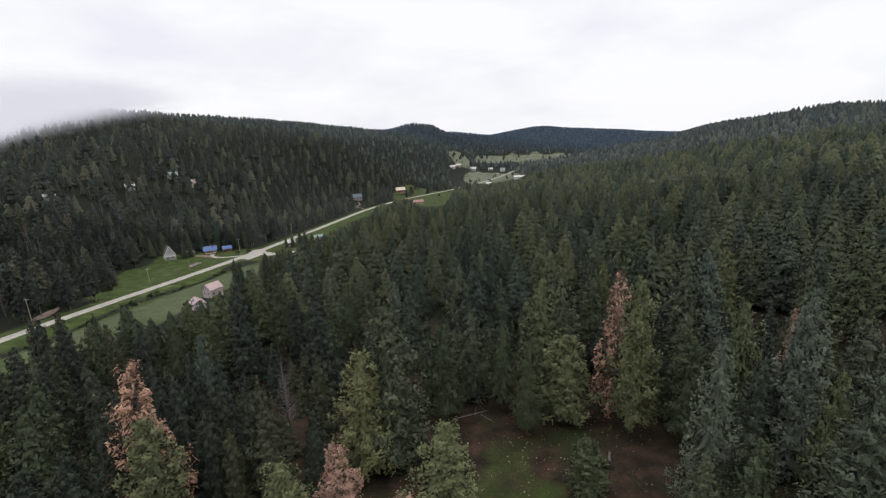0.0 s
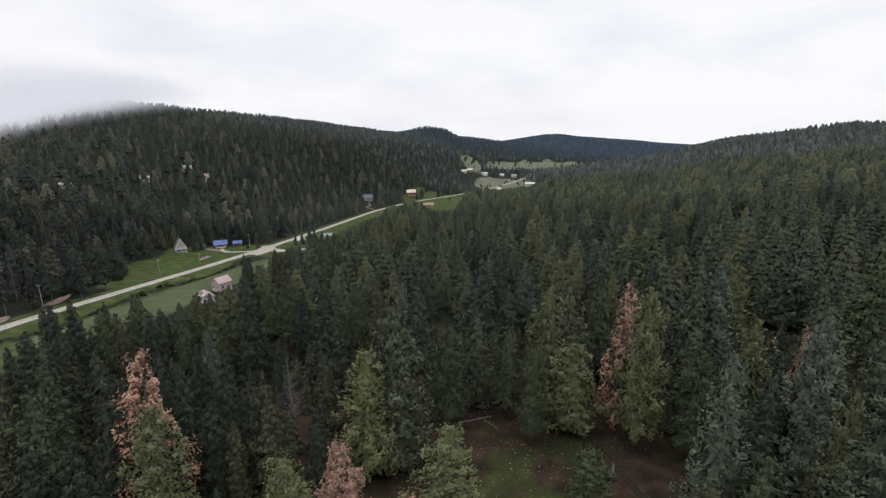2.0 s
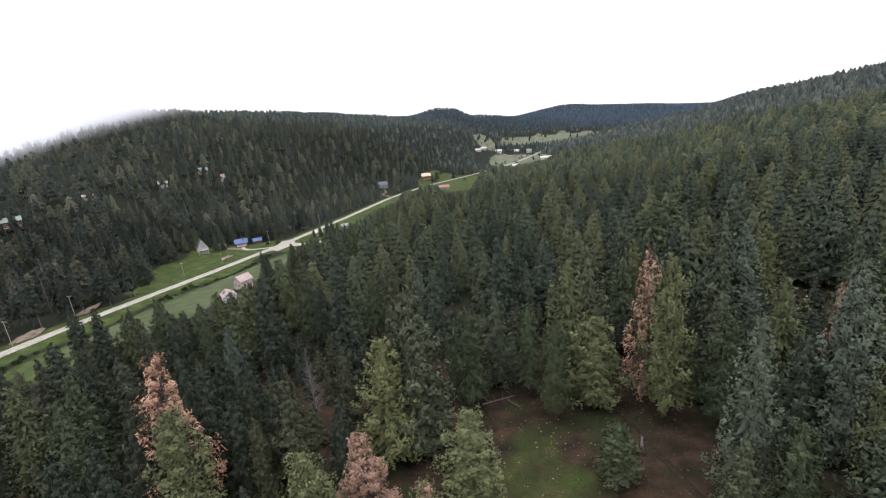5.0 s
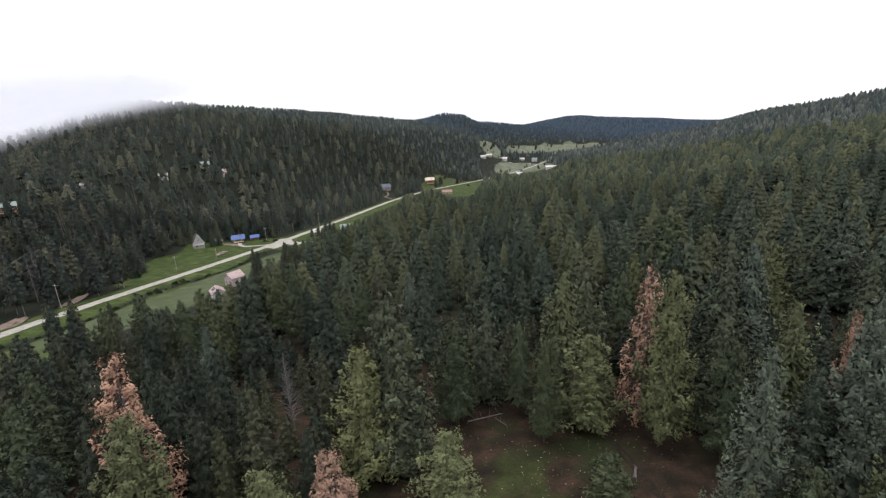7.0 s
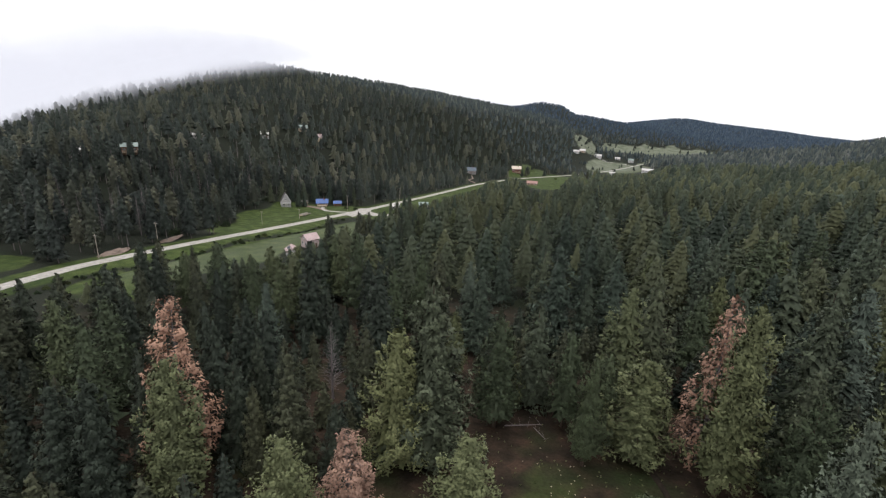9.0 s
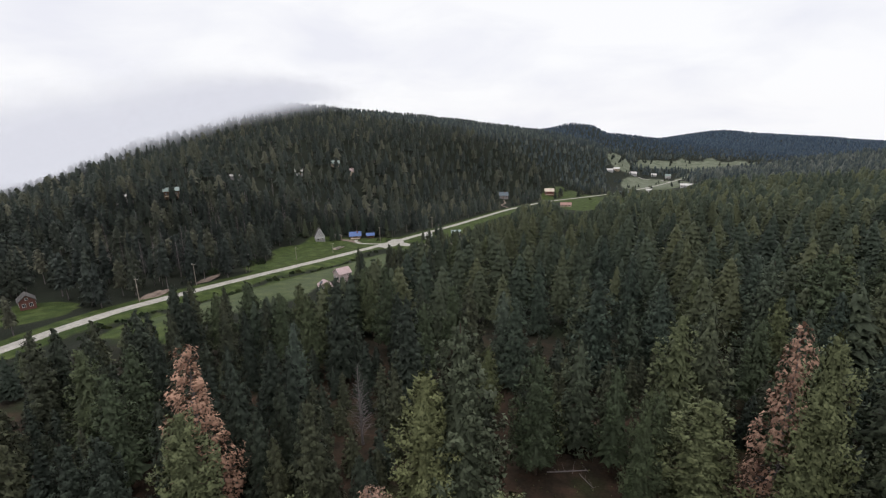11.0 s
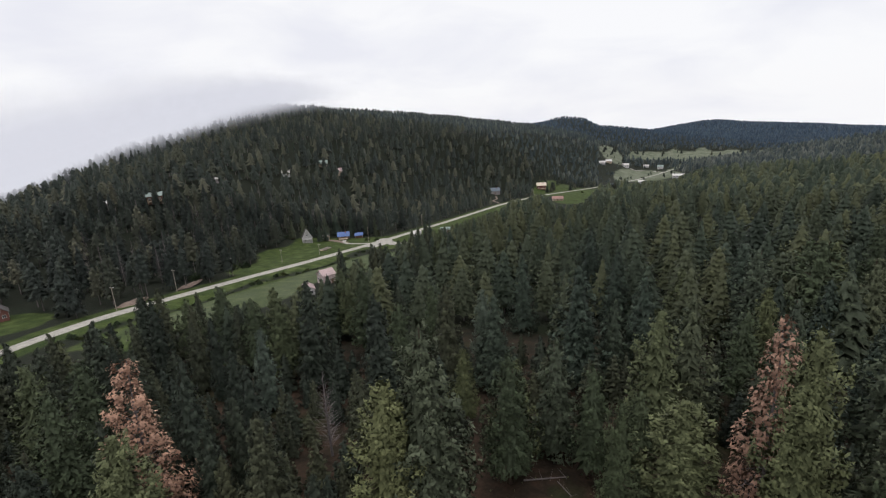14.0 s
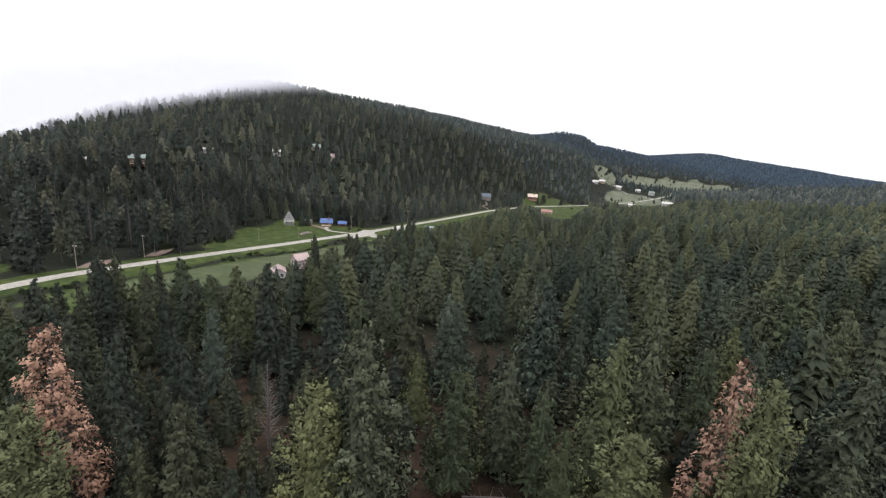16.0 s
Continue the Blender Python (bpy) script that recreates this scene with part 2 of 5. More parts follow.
def meadow(x, y):
    """How grassy and open the ground is, 0 to 1."""
    x, y = np.asarray(x, float), np.asarray(y, float)
    off = x - road_x(y)
    side = smooth(5, -3, np.abs(off) - 8) * smooth(1080, 1040, y)
    right = smooth(-2, 3, off) * smooth(50, 42, off + 4 * np.sin(y * 0.11)) * smooth(95, 125, y) * smooth(275, 245, y)
    deep = np.interp(y, [195, 215, 250, 290, 310, 325], [8, 26, 42, 56, 44, 16])
    left = smooth(2, -3, off) * smooth(6, -4, -off - deep - 4 * np.sin(y * 0.13)) * smooth(195, 208, y) * smooth(330, 312, y)
    strip = smooth(-2, 3, off) * smooth(34, 24, off) * smooth(260, 280, y) * smooth(560, 500, y)
    red = smooth(44, 30, np.hypot(x + 36, (y - 680) * 0.55))
    lawn = smooth(50, 36, np.hypot(x - 8, (y - 640) * 0.8))
    plot = smooth(1.15, 0.9, np.hypot((x + 14) / 22, (y - 568) / 56))
    bend = smooth(60, 42, np.hypot(x - 88, (y - 900) * 0.45))
    reach = np.hypot((x - 225) * 0.72, (y - 1150) * 2.0)
    upper = smooth(128, 104, reach + 14 * np.sin(x * 0.11 + y * 0.03) * np.sin(y * 0.09))
    slope = smooth(28, 18, np.hypot(x - 36, (y - 1075) * 0.3))
    glade = 0.57 * smooth(13, 3, np.hypot(x - 5.5, (y - 60) * 0.55) + 1.5 * np.sin(x * 0.9) * np.sin(y * 0.55))
    cabin = smooth(19, 14, np.hypot(x + 184, (y - 124) * 1.2))
    return np.max([cabin, side, right, left, strip, red, lawn, plot, bend, upper, slope, glade], axis=0)


def open_ground(x, y):
    """Places without trees: meadow, glade floor and house yards."""
    glade = smooth(20, 15, np.hypot((x - 8), (y - 66) * 0.72))
    yard = smooth(24, 17, np.hypot(x + 158, y - 303))
    lane_side = smooth(13, 9, np.abs(x + 106)) * smooth(545, 560, y) * smooth(632, 622, y)
    front = smooth(9, 6, np.hypot(x + 172, y - 290))
    return np.max([meadow(x, y), glade, yard, front, lane_side], axis=0)


def line(a, b, step, grow, far):
    """Even steps between a and b, then widening steps out to far on both sides."""
    out, s, v = list(np.arange(a, b, step)), step, b
    while v < far[1]:
        out.append(v)
        s *= grow
        v += s
    s, v = step, a
    while v > far[0]:
        s *= grow
        v -= s
        out.insert(0, v)
    return np.array(out)


def grid_mesh(name, xs, ys, z, material, attribute=None):
    X, Y = np.meshgrid(xs, ys)
    n, m = X.shape
    co = np.stack([X, Y, z(X, Y)], -1).reshape(-1, 3)
    i = np.arange(n * m).reshape(n, m)
    quads = np.stack([i[:-1, :-1], i[:-1, 1:], i[1:, 1:], i[1:, :-1]], -1).reshape(-1, 4)
    me = mesh_from(name, co, quads, material)
    if attribute:
        at = me.attributes.new(attribute[0], "FLOAT", "POINT")
        at.data.foreach_set("value", attribute[1](X, Y).ravel().astype(np.float32))
    return me


def mesh_from(name, co, faces, material, smooth_shade=True, tone=None):
    """A mesh from arrays: co (n, 3), faces (m, 3 or 4)."""
    co, faces = np.asarray(co, np.float32), np.asarray(faces, np.int32)
    me = bpy.data.meshes.new(name)
    k = faces.shape[1]
    me.vertices.add(len(co))
    me.vertices.foreach_set("co", co.ravel())
    me.loops.add(faces.size)
    me.loops.foreach_set("vertex_index", faces.ravel())
    me.polygons.add(len(faces))
    me.polygons.foreach_set("loop_start", np.arange(0, faces.size, k, dtype=np.int32))
    me.polygons.foreach_set("use_smooth", np.full(len(faces), smooth_shade))
    me.update(calc_edges=True)
    me.materials.append(material)
    if tone is not None:
        at = me.attributes.new("tone", "FLOAT", "POINT")
        at.data.foreach_set("value", np.asarray(tone, np.float32))
    return me


xs = line(-260, 120, 4.0, 1.06, (-4200, 4200))
ys = line(0, 420, 4.0, 1.05, (-1500, 4600))
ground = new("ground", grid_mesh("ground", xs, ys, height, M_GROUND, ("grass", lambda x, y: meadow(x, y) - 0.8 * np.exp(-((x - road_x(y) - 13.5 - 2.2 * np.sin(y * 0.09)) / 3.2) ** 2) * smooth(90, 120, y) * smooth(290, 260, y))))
X, Y = np.meshgrid(xs, ys)
# ground colour darkens with distance, from 110 to 170 m out
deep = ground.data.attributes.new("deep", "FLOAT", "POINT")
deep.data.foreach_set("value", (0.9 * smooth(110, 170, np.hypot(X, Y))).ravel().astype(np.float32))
dry = ground.data.attributes.new("dry", "FLOAT", "POINT")
off = X - road_x(Y)
pale = np.maximum(0.95 * smooth(680, 900, Y), 0.35 * smooth(18, 24, off) * smooth(60, 45, off) * smooth(110, 140, Y) * smooth(280, 240, Y))
dry.data.foreach_set("value", pale.ravel().astype(np.float32))
tagged(ground, "valley ground of brown needle duff and green meadow", "ground", kind="structure")


def track(name, centre, width, material, lift=0.12):
    """A strip laid on the ground along a centre line, (n, 2)."""
    c = np.asarray(centre, float)
    d = np.gradient(c, axis=0)
    d /= np.linalg.norm(d, axis=1)[:, None]
    side = np.stack([-d[:, 1], d[:, 0]], 1)
    cols = np.linspace(-0.5, 0.5, 7)
    wob = 0.35 * np.sin(np.arange(len(c)) * 0.9)[:, None] * np.array([1, 0, 0, 0, 0, 0, -1.0])[None]
    off = cols[None] * width + wob
    P = c[:, None] + side[:, None] * off[..., None]
    crown = 0.18 * (1 - (2 * cols) ** 2)
    z = height(P[..., 0], P[..., 1]) + lift + crown[None]
    z[:, 0] -= 0.25
    z[:, -1] -= 0.25
    co = np.concatenate([P, z[..., None]], -1).reshape(-1, 3)
    i = np.arange(len(c) * 7).reshape(len(c), 7)
    q = np.stack([i[:-1, 1:], i[:-1, :-1], i[1:, :-1], i[1:, 1:]], -1).reshape(-1, 4)
    return new(name, mesh_from(name, co, q, material))


ry = np.arange(45, 1040, 3.0)
road = track("road", np.stack([road_x(ry), ry], 1), 7.0, M_GRAVEL)
tagged(road, "pale gravel country road along the valley floor", "road", kind="structure")

# ---- trees ----


def unit(v):
    return v / np.maximum(np.linalg.norm(v, axis=-1, keepdims=True), 1e-6)


def spikes(centre, way, length, width, k, spread, r, face=None):
    """Tufts: k slim leaves from each centre, about the given way, their flat sides turned to face. Returns (n*k*3, 3) corners."""
    n = len(centre)
    d = unit(way[:, None] + spread * r.normal(size=(n, k, 3)))
    turned = r.normal(size=(n, k, 3)) if face is None else face[:, None] + 0.45 * r.normal(size=(n, k, 3))
    side = unit(np.cross(d, turned))
    ln = length[:, None, None] * r.uniform(0.7, 1.25, (n, k, 1))
    wd = width[:, None, None] * r.uniform(0.7, 1.25, (n, k, 1))
    a = centre[:, None] - 0.25 * ln * d
    mid = a + 0.45 * ln * d
    tri = np.stack([a + ln * d, mid - wd * side - 0.3 * ln * d, mid + wd * side - 0.3 * ln * d], 2)
    return tri.reshape(-1, 3)


def spire(r, h=20.0, wide=0.15, low=0.1, tiers=4, sides=7, curve=0.85, ragged=1.0):
    """A conifer far off: ragged skirts of boughs, one above another. Returns corners and their painted light."""
    out, tip_light = [], []
    for i in range(tiers):
        v = i / tiers
        z = (low + (1 - low) * v) * h
        rad = wide * h * (1 - v) ** curve
        top = min(h, z + h * (1 - low) / tiers * 1.7 + 0.12 * rad) if i < tiers - 1 else h
        a = np.arange(sides) * 2 * math.pi / sides + r.uniform(0, 6.28) + r.normal(0, 0.12, sides)
        far = rad * (1 + ragged * r.uniform(-0.4, 0.25, sides))
        zz = z + r.normal(0, 0.02 * h * ragged, sides)
        rim = np.stack([far * np.cos(a), far * np.sin(a), zz], 1)
        deep = rad * (1 - 0.55 * ragged)
        cut = np.stack([deep * np.cos(a + 3.14 / sides), deep * np.sin(a + 3.14 / sides), zz + 0.025 * h], 1)
        tip = np.array([r.normal(0, 0.02), r.normal(0, 0.02), top])
        for j in range(sides):
            out += [tip, cut[j - 1], rim[j], tip, rim[j], cut[j]]
            # light painted on the boughs: pale rims, dark clefts between
            tip_light += [0.55, 0.2, 0.8, 0.55, 0.8, 0.2]
    return np.array(out), np.array(tip_light)


def skirt_normals(corners):
    """Outward and slightly upward normals for the skirts of a crown."""
    return unit(corners * np.array([1, 1, 0]) / (np.hypot(corners[:, :1], corners[:, 1:2]) + 0.3) + np.array([0, 0, 0.45]))


def faced(corners, normals, extra):
    """Turns each three corners so that their face looks along the given normals."""
    c, n = corners.reshape(-1, 3, 3), normals.reshape(-1, 3, 3)
    face = np.cross(c[:, 1] - c[:, 0], c[:, 2] - c[:, 0])
    flip = (face * n.mean(1)).sum(1) < 0
    order = np.arange(len(corners)).reshape(-1, 3)
    order[flip] = order[flip][:, [0, 2, 1]]
    order = order.ravel()
    return corners[order], normals[order], extra[order]


def limbs_of(base, tip, thick):
    """Three-sided tapering limbs from base to tip."""
    d = unit(tip - base)
    a = unit(np.cross(d, np.array([0.0, 0.0, 1.0]) + 0.01))
    b = np.cross(d, a)
    ring = [base + thick[:, None] * (math.cos(t) * a + math.sin(t) * b) for t in (0, 2.094, 4.189)]
    n = len(base)
    co = np.concatenate([*ring, tip])
    i = np.arange(n)
    f = np.concatenate([np.stack([i + j * n, i + (j + 1) % 3 * n, i + 3 * n], 1) for j in range(3)])
    return co, f


def trunk_of(h, radius, r, sides=7, rings=7):
    """A tapering, slightly crooked trunk."""
    z = np.linspace(-0.6, h * 0.97, rings)
    sway = np.cumsum(r.normal(0, 0.004 * h, (rings, 2)), axis=0)
    sway[0] = 0
    rad = radius * np.linspace(1.0, 0.08, rings) ** 0.9
    rad[0] *= 1.35
    t = np.arange(sides) * 2 * math.pi / sides
    co = np.stack([np.cos(t)[None] * rad[:, None] + sway[:, :1], np.sin(t)[None] * rad[:, None] + sway[:, 1:], np.repeat(z[:, None], sides, 1)], -1).reshape(-1, 3)
    i = np.arange(rings * sides).reshape(rings, sides)
    j = np.roll(i, -1, 1)
    q = np.stack([i[:-1], j[:-1], j[1:], i[1:]], -1).reshape(-1, 4)
    return co, np.concatenate([q[:, :3], q[:, [0, 2, 3]]])


def join(*parts):
    co, f, n = [], [], 0
    for c, q in parts:
        co.append(c)
        f.append(q + n)
        n += len(c)
    return np.concatenate(co), np.concatenate(f)


def conifer(r, h=20.0, wide=0.18, low=0.14, curve=0.7, boughs=110, tufts=30, leaf=0.34, clump=0.5, rise=0.0, ragged=0.25, heart=14, inner=0.66, bare=0.5, foot_in=0.85, hang=0.5):
    """A conifer: boughs round the trunk, each a plume of small needle tufts. Returns crown corners, faces, painted
    light and normals, and the limbs.
    """
    sector = r.uniform(1 - ragged, 1 + ragged * 0.5, (7, 9))
    u = low + (1 - low) * (1 - (1 - (np.arange(boughs) + r.uniform(0, 1, boughs)) / boughs * 0.995) ** (1 / (1 + 0.8 * curve)))
    v = (u - low) / (1 - low)
    a = np.arange(boughs) * 2.39996 + r.normal(0, 0.35, boughs)
    rad = wide * h * (1 - v) ** curve * np.minimum(1, foot_in + v * 2.6)
    L = np.maximum(0.35, rad * r.uniform(0.75, 1.08, boughs) * sector[(v * 6.99).astype(int), (a % 6.2832 / 6.2832 * 9).astype(int)])
    out = np.stack([np.cos(a), np.sin(a), 0 * a], 1)
    z0 = u * h
    lift = rise + 0.55 * v - 0.22
    tip = out * L[:, None] + np.stack([0 * a, 0 * a, z0 + lift * L], 1)
    foot = np.stack([0 * a, 0 * a, z0 - 0.1 * L], 1)
    n = boughs * tufts
    k = np.repeat(np.arange(boughs), tufts)
    o, l, up = out[k], L[k], np.array([0.0, 0.0, 1.0])
    s = np.where(v[k] > 0.85, 0.1, bare)
    s = s + (1.0 - s) * np.sqrt(r.uniform(0, 1, n))
    plume = r.normal(size=(n, 2)) * np.stack([clump * (0.42 + 0.22 * l) * (1.45 - s), clump * (0.50 + 0.04 * l) * np.clip(l, 0.5, 1)], 1)
    across = np.stack([-o[:, 1], o[:, 0], 0 * l], 1)
    centre = o * (l * s)[:, None] + across * plume[:, :1] + up * (z0[k] + lift[k] * l * s + 0.10 * l * (s - 0.5) ** 2 + plume[:, 1])[:, None]
    round_way = unit(across * plume[:, :1] + up * plume[:, 1:] + 0.35 * o * s[:, None])
    radial = unit(centre * np.array([1, 1, 0]) + 1e-3) + up * (0.35 + 0.5 * (curve < 0.6))
    lean = unit(0.65 * round_way + 1.0 * radial + 0.08 * r.normal(size=(n, 3)))
    flat = unit(lean + 0.3 * r.normal(size=(n, 3)))
    t = unit(0.8 * np.cross(flat, r.normal(size=(n, 3))) + 0.6 * o - hang * up)
    side = unit(np.cross(flat, t))
    size = leaf * r.uniform(0.6, 1.35, (n, 1)) * np.clip(0.7 + 0.15 * l, 0.75, 1.15)[:, None]
    tri = np.stack([centre + 0.75 * size * t, centre - 0.5 * size * t - 0.42 * size * side, centre - 0.5 * size * t + 0.42 * size * side], 1).reshape(-1, 3)
    # painted light: tufts paler towards the bough ends and on their upper side
    tuft_light = np.clip(0.30 + 0.28 * (s - bare) / (1 - bare) + 0.26 * round_way[:, 2] + 0.05 * r.normal(size=n) + 0.13 * r.normal(size=boughs)[k], 0, 1)
    tri, lean, tip_light = faced(tri, np.repeat(lean, 3, 0), np.repeat(tuft_light, 3))
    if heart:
        core, core_light = spire(r, h * 0.98, wide * inner, low + 0.02, heart, 12 if heart > 10 else 8, curve * 1.08, 0.6)
        core, core_lean, core_light = faced(core, skirt_normals(core), core_light)
        # the core gets a darker tone, as shade inside the crown
        tri, tip_light, lean = np.concatenate([tri, core]), np.concatenate([tip_light, 0.22 + 0.24 * core_light]), np.concatenate([lean, core_lean])
    return tri, np.arange(len(tri)).reshape(-1, 3), tip_light, lean, limbs_of(foot, tip, 0.02 + 0.012 * L)


def soft_normals(me, normals):
    """Needle clumps shade as soft rounded masses."""
    me.polygons.foreach_set("use_smooth", np.full(len(me.polygons), True))
    at = me.attributes.new("custom_normal", "FLOAT_VECTOR", "POINT")
    at.data.foreach_set("vector", np.ascontiguousarray(normals, np.float32).ravel())
    me.update()


def crown_mesh(name, corners, faces, material, tip_light=None, lean=None):
    me = mesh_from(name, corners, faces, material, False)
    if lean is not None:
        soft_normals(me, lean)
    at = me.attributes.new("painted_light", "FLOAT", "POINT")
    at.data.foreach_set("value", np.asarray(np.full(len(corners), 0.5) if tip_light is None else tip_light, np.float32))
    return me


KINDS = {}


def tree_kind(key, name, label, shape, needles, bark, seeds, radius=0.26, **options):
    """Builds the models of one kind of tree, each 20 m high."""
    made = []
    for s in seeds:
        r = np.random.default_rng(s)
        corners, faces, tip_light, lean, limb = shape(r, **options)
        root = new(name)
        root.empty_display_size = 0.5
        tagged(root, label, "tree", "conifers of the near forest")
        stem = new("trunk", mesh_from("trunk", *join(trunk_of(20.0, radius, r), limb), bark))
        stem.parent = root
        if needles:
            crown = new("crown", crown_mesh("crown", corners, faces, needles, tip_light, lean))
            crown.parent = root
        made.append([root, False])
    KINDS[key] = made


NEAR = dict(boughs=150, tufts=56, leaf=0.25, heart=26, inner=0.64)
FURTHER = dict(boughs=120, tufts=26, leaf=0.34, heart=20, inner=0.70)
for tag, detail in (("", NEAR), ("far", FURTHER)):
    n = 0 if not tag else 100
    tree_kind("S" + tag, "spruce_tree", "dark green spruce tree with layered boughs", conifer, M_SPRUCE, M_BARK, (11 + n, 12 + n, 13 + n), curve=0.70, wide=0.245, low=0.06, ragged=0.3, rise=0.06, hang=0.0, clump=0.58, **detail)
    tree_kind("K" + tag, "black_spruce_tree", "brownish green spruce tree in dense wood, darkened to stand for shade", conifer, M_SPRUCE_SHADED, M_BARK, (15 + n, 16 + n, 17 + n), curve=0.64, wide=0.20, low=0.06, ragged=0.28, **detail)
    tree_kind("B" + tag, "blue_spruce_tree", "tall silvery blue-green spruce tree", conifer, M_BLUE, M_BARK, (21 + n, 22 + n), curve=0.58, wide=0.215, low=0.06, rise=0.12, ragged=0.3, hang=-0.2, clump=0.62, **detail)
    tree_kind("P" + tag, "pine_tree", "olive green pine tree with a broad crown", conifer, M_PINE, M_BARK, (31 + n, 32 + n, 33 + n), curve=0.60, wide=0.23, low=0.14, ragged=0.42, rise=0.16, hang=-0.4, clump=0.62, foot_in=0.6, **detail)
    tree_kind("Y" + tag, "olive_pine_tree", "light olive green pine tree with rounded clumps", conifer, M_OLIVE, M_BARK, (36 + n, 37 + n), curve=0.50, wide=0.21, low=0.12, ragged=0.42, rise=0.16, hang=-0.4, clump=0.62, foot_in=0.7, **detail)
    tree_kind("L" + tag, "young_pine_tree", "bright yellow-green pine tree with clumped boughs", conifer, M_LIME, M_BARK, (41 + n, 42 + n), curve=0.45, wide=0.22, low=0.08, ragged=0.45, rise=0.18, hang=-0.4, clump=0.62, foot_in=0.7, **detail)
    tree_kind("D" + tag, "dead_pine_tree", "dead pine tree with rust-orange needles", conifer, M_RUST, M_GREYBARK, (51 + n, 52 + n), curve=0.56, wide=0.19, low=0.08, ragged=0.45, clump=0.6, **{**detail, "heart": 0, "boughs": 120, "bare": 0.3, "leaf": 0.9 * detail["leaf"]})
    tree_kind("G" + tag, "bare_tree", "leafless grey tree with thin bare limbs", conifer, None, M_GREYBARK, (61 + n,), wide=0.2, curve=0.6, boughs=160 if not tag else 120, rise=0.5, radius=0.24)

tree_kind("U", "young_spruce_tree", "small dark green young spruce between grown trees", conifer, M_SPRUCE_SHADED, M_BARK, (71, 72), curve=0.7, wide=0.2, low=0.03, boughs=60, tufts=15, leaf=0.6, heart=12)


def plant(kind, x, y, tall, turn=0.0, wide=1.0):
    models = KINDS[kind]
    pick = models[int(abs(x * 7.3 + y * 3.1)) % len(models)]
    s = tall / 19.4
    m = Matrix.LocRotScale((x, y, float(height(x, y)) - 0.1), Euler((0, 0, turn)), (s * wide, s * wide, s))
    if not pick[1]:
        pick[0].matrix_basis = m
        pick[1] = True
    else:
        copy_thing(pick[0], m).matrix_basis = m


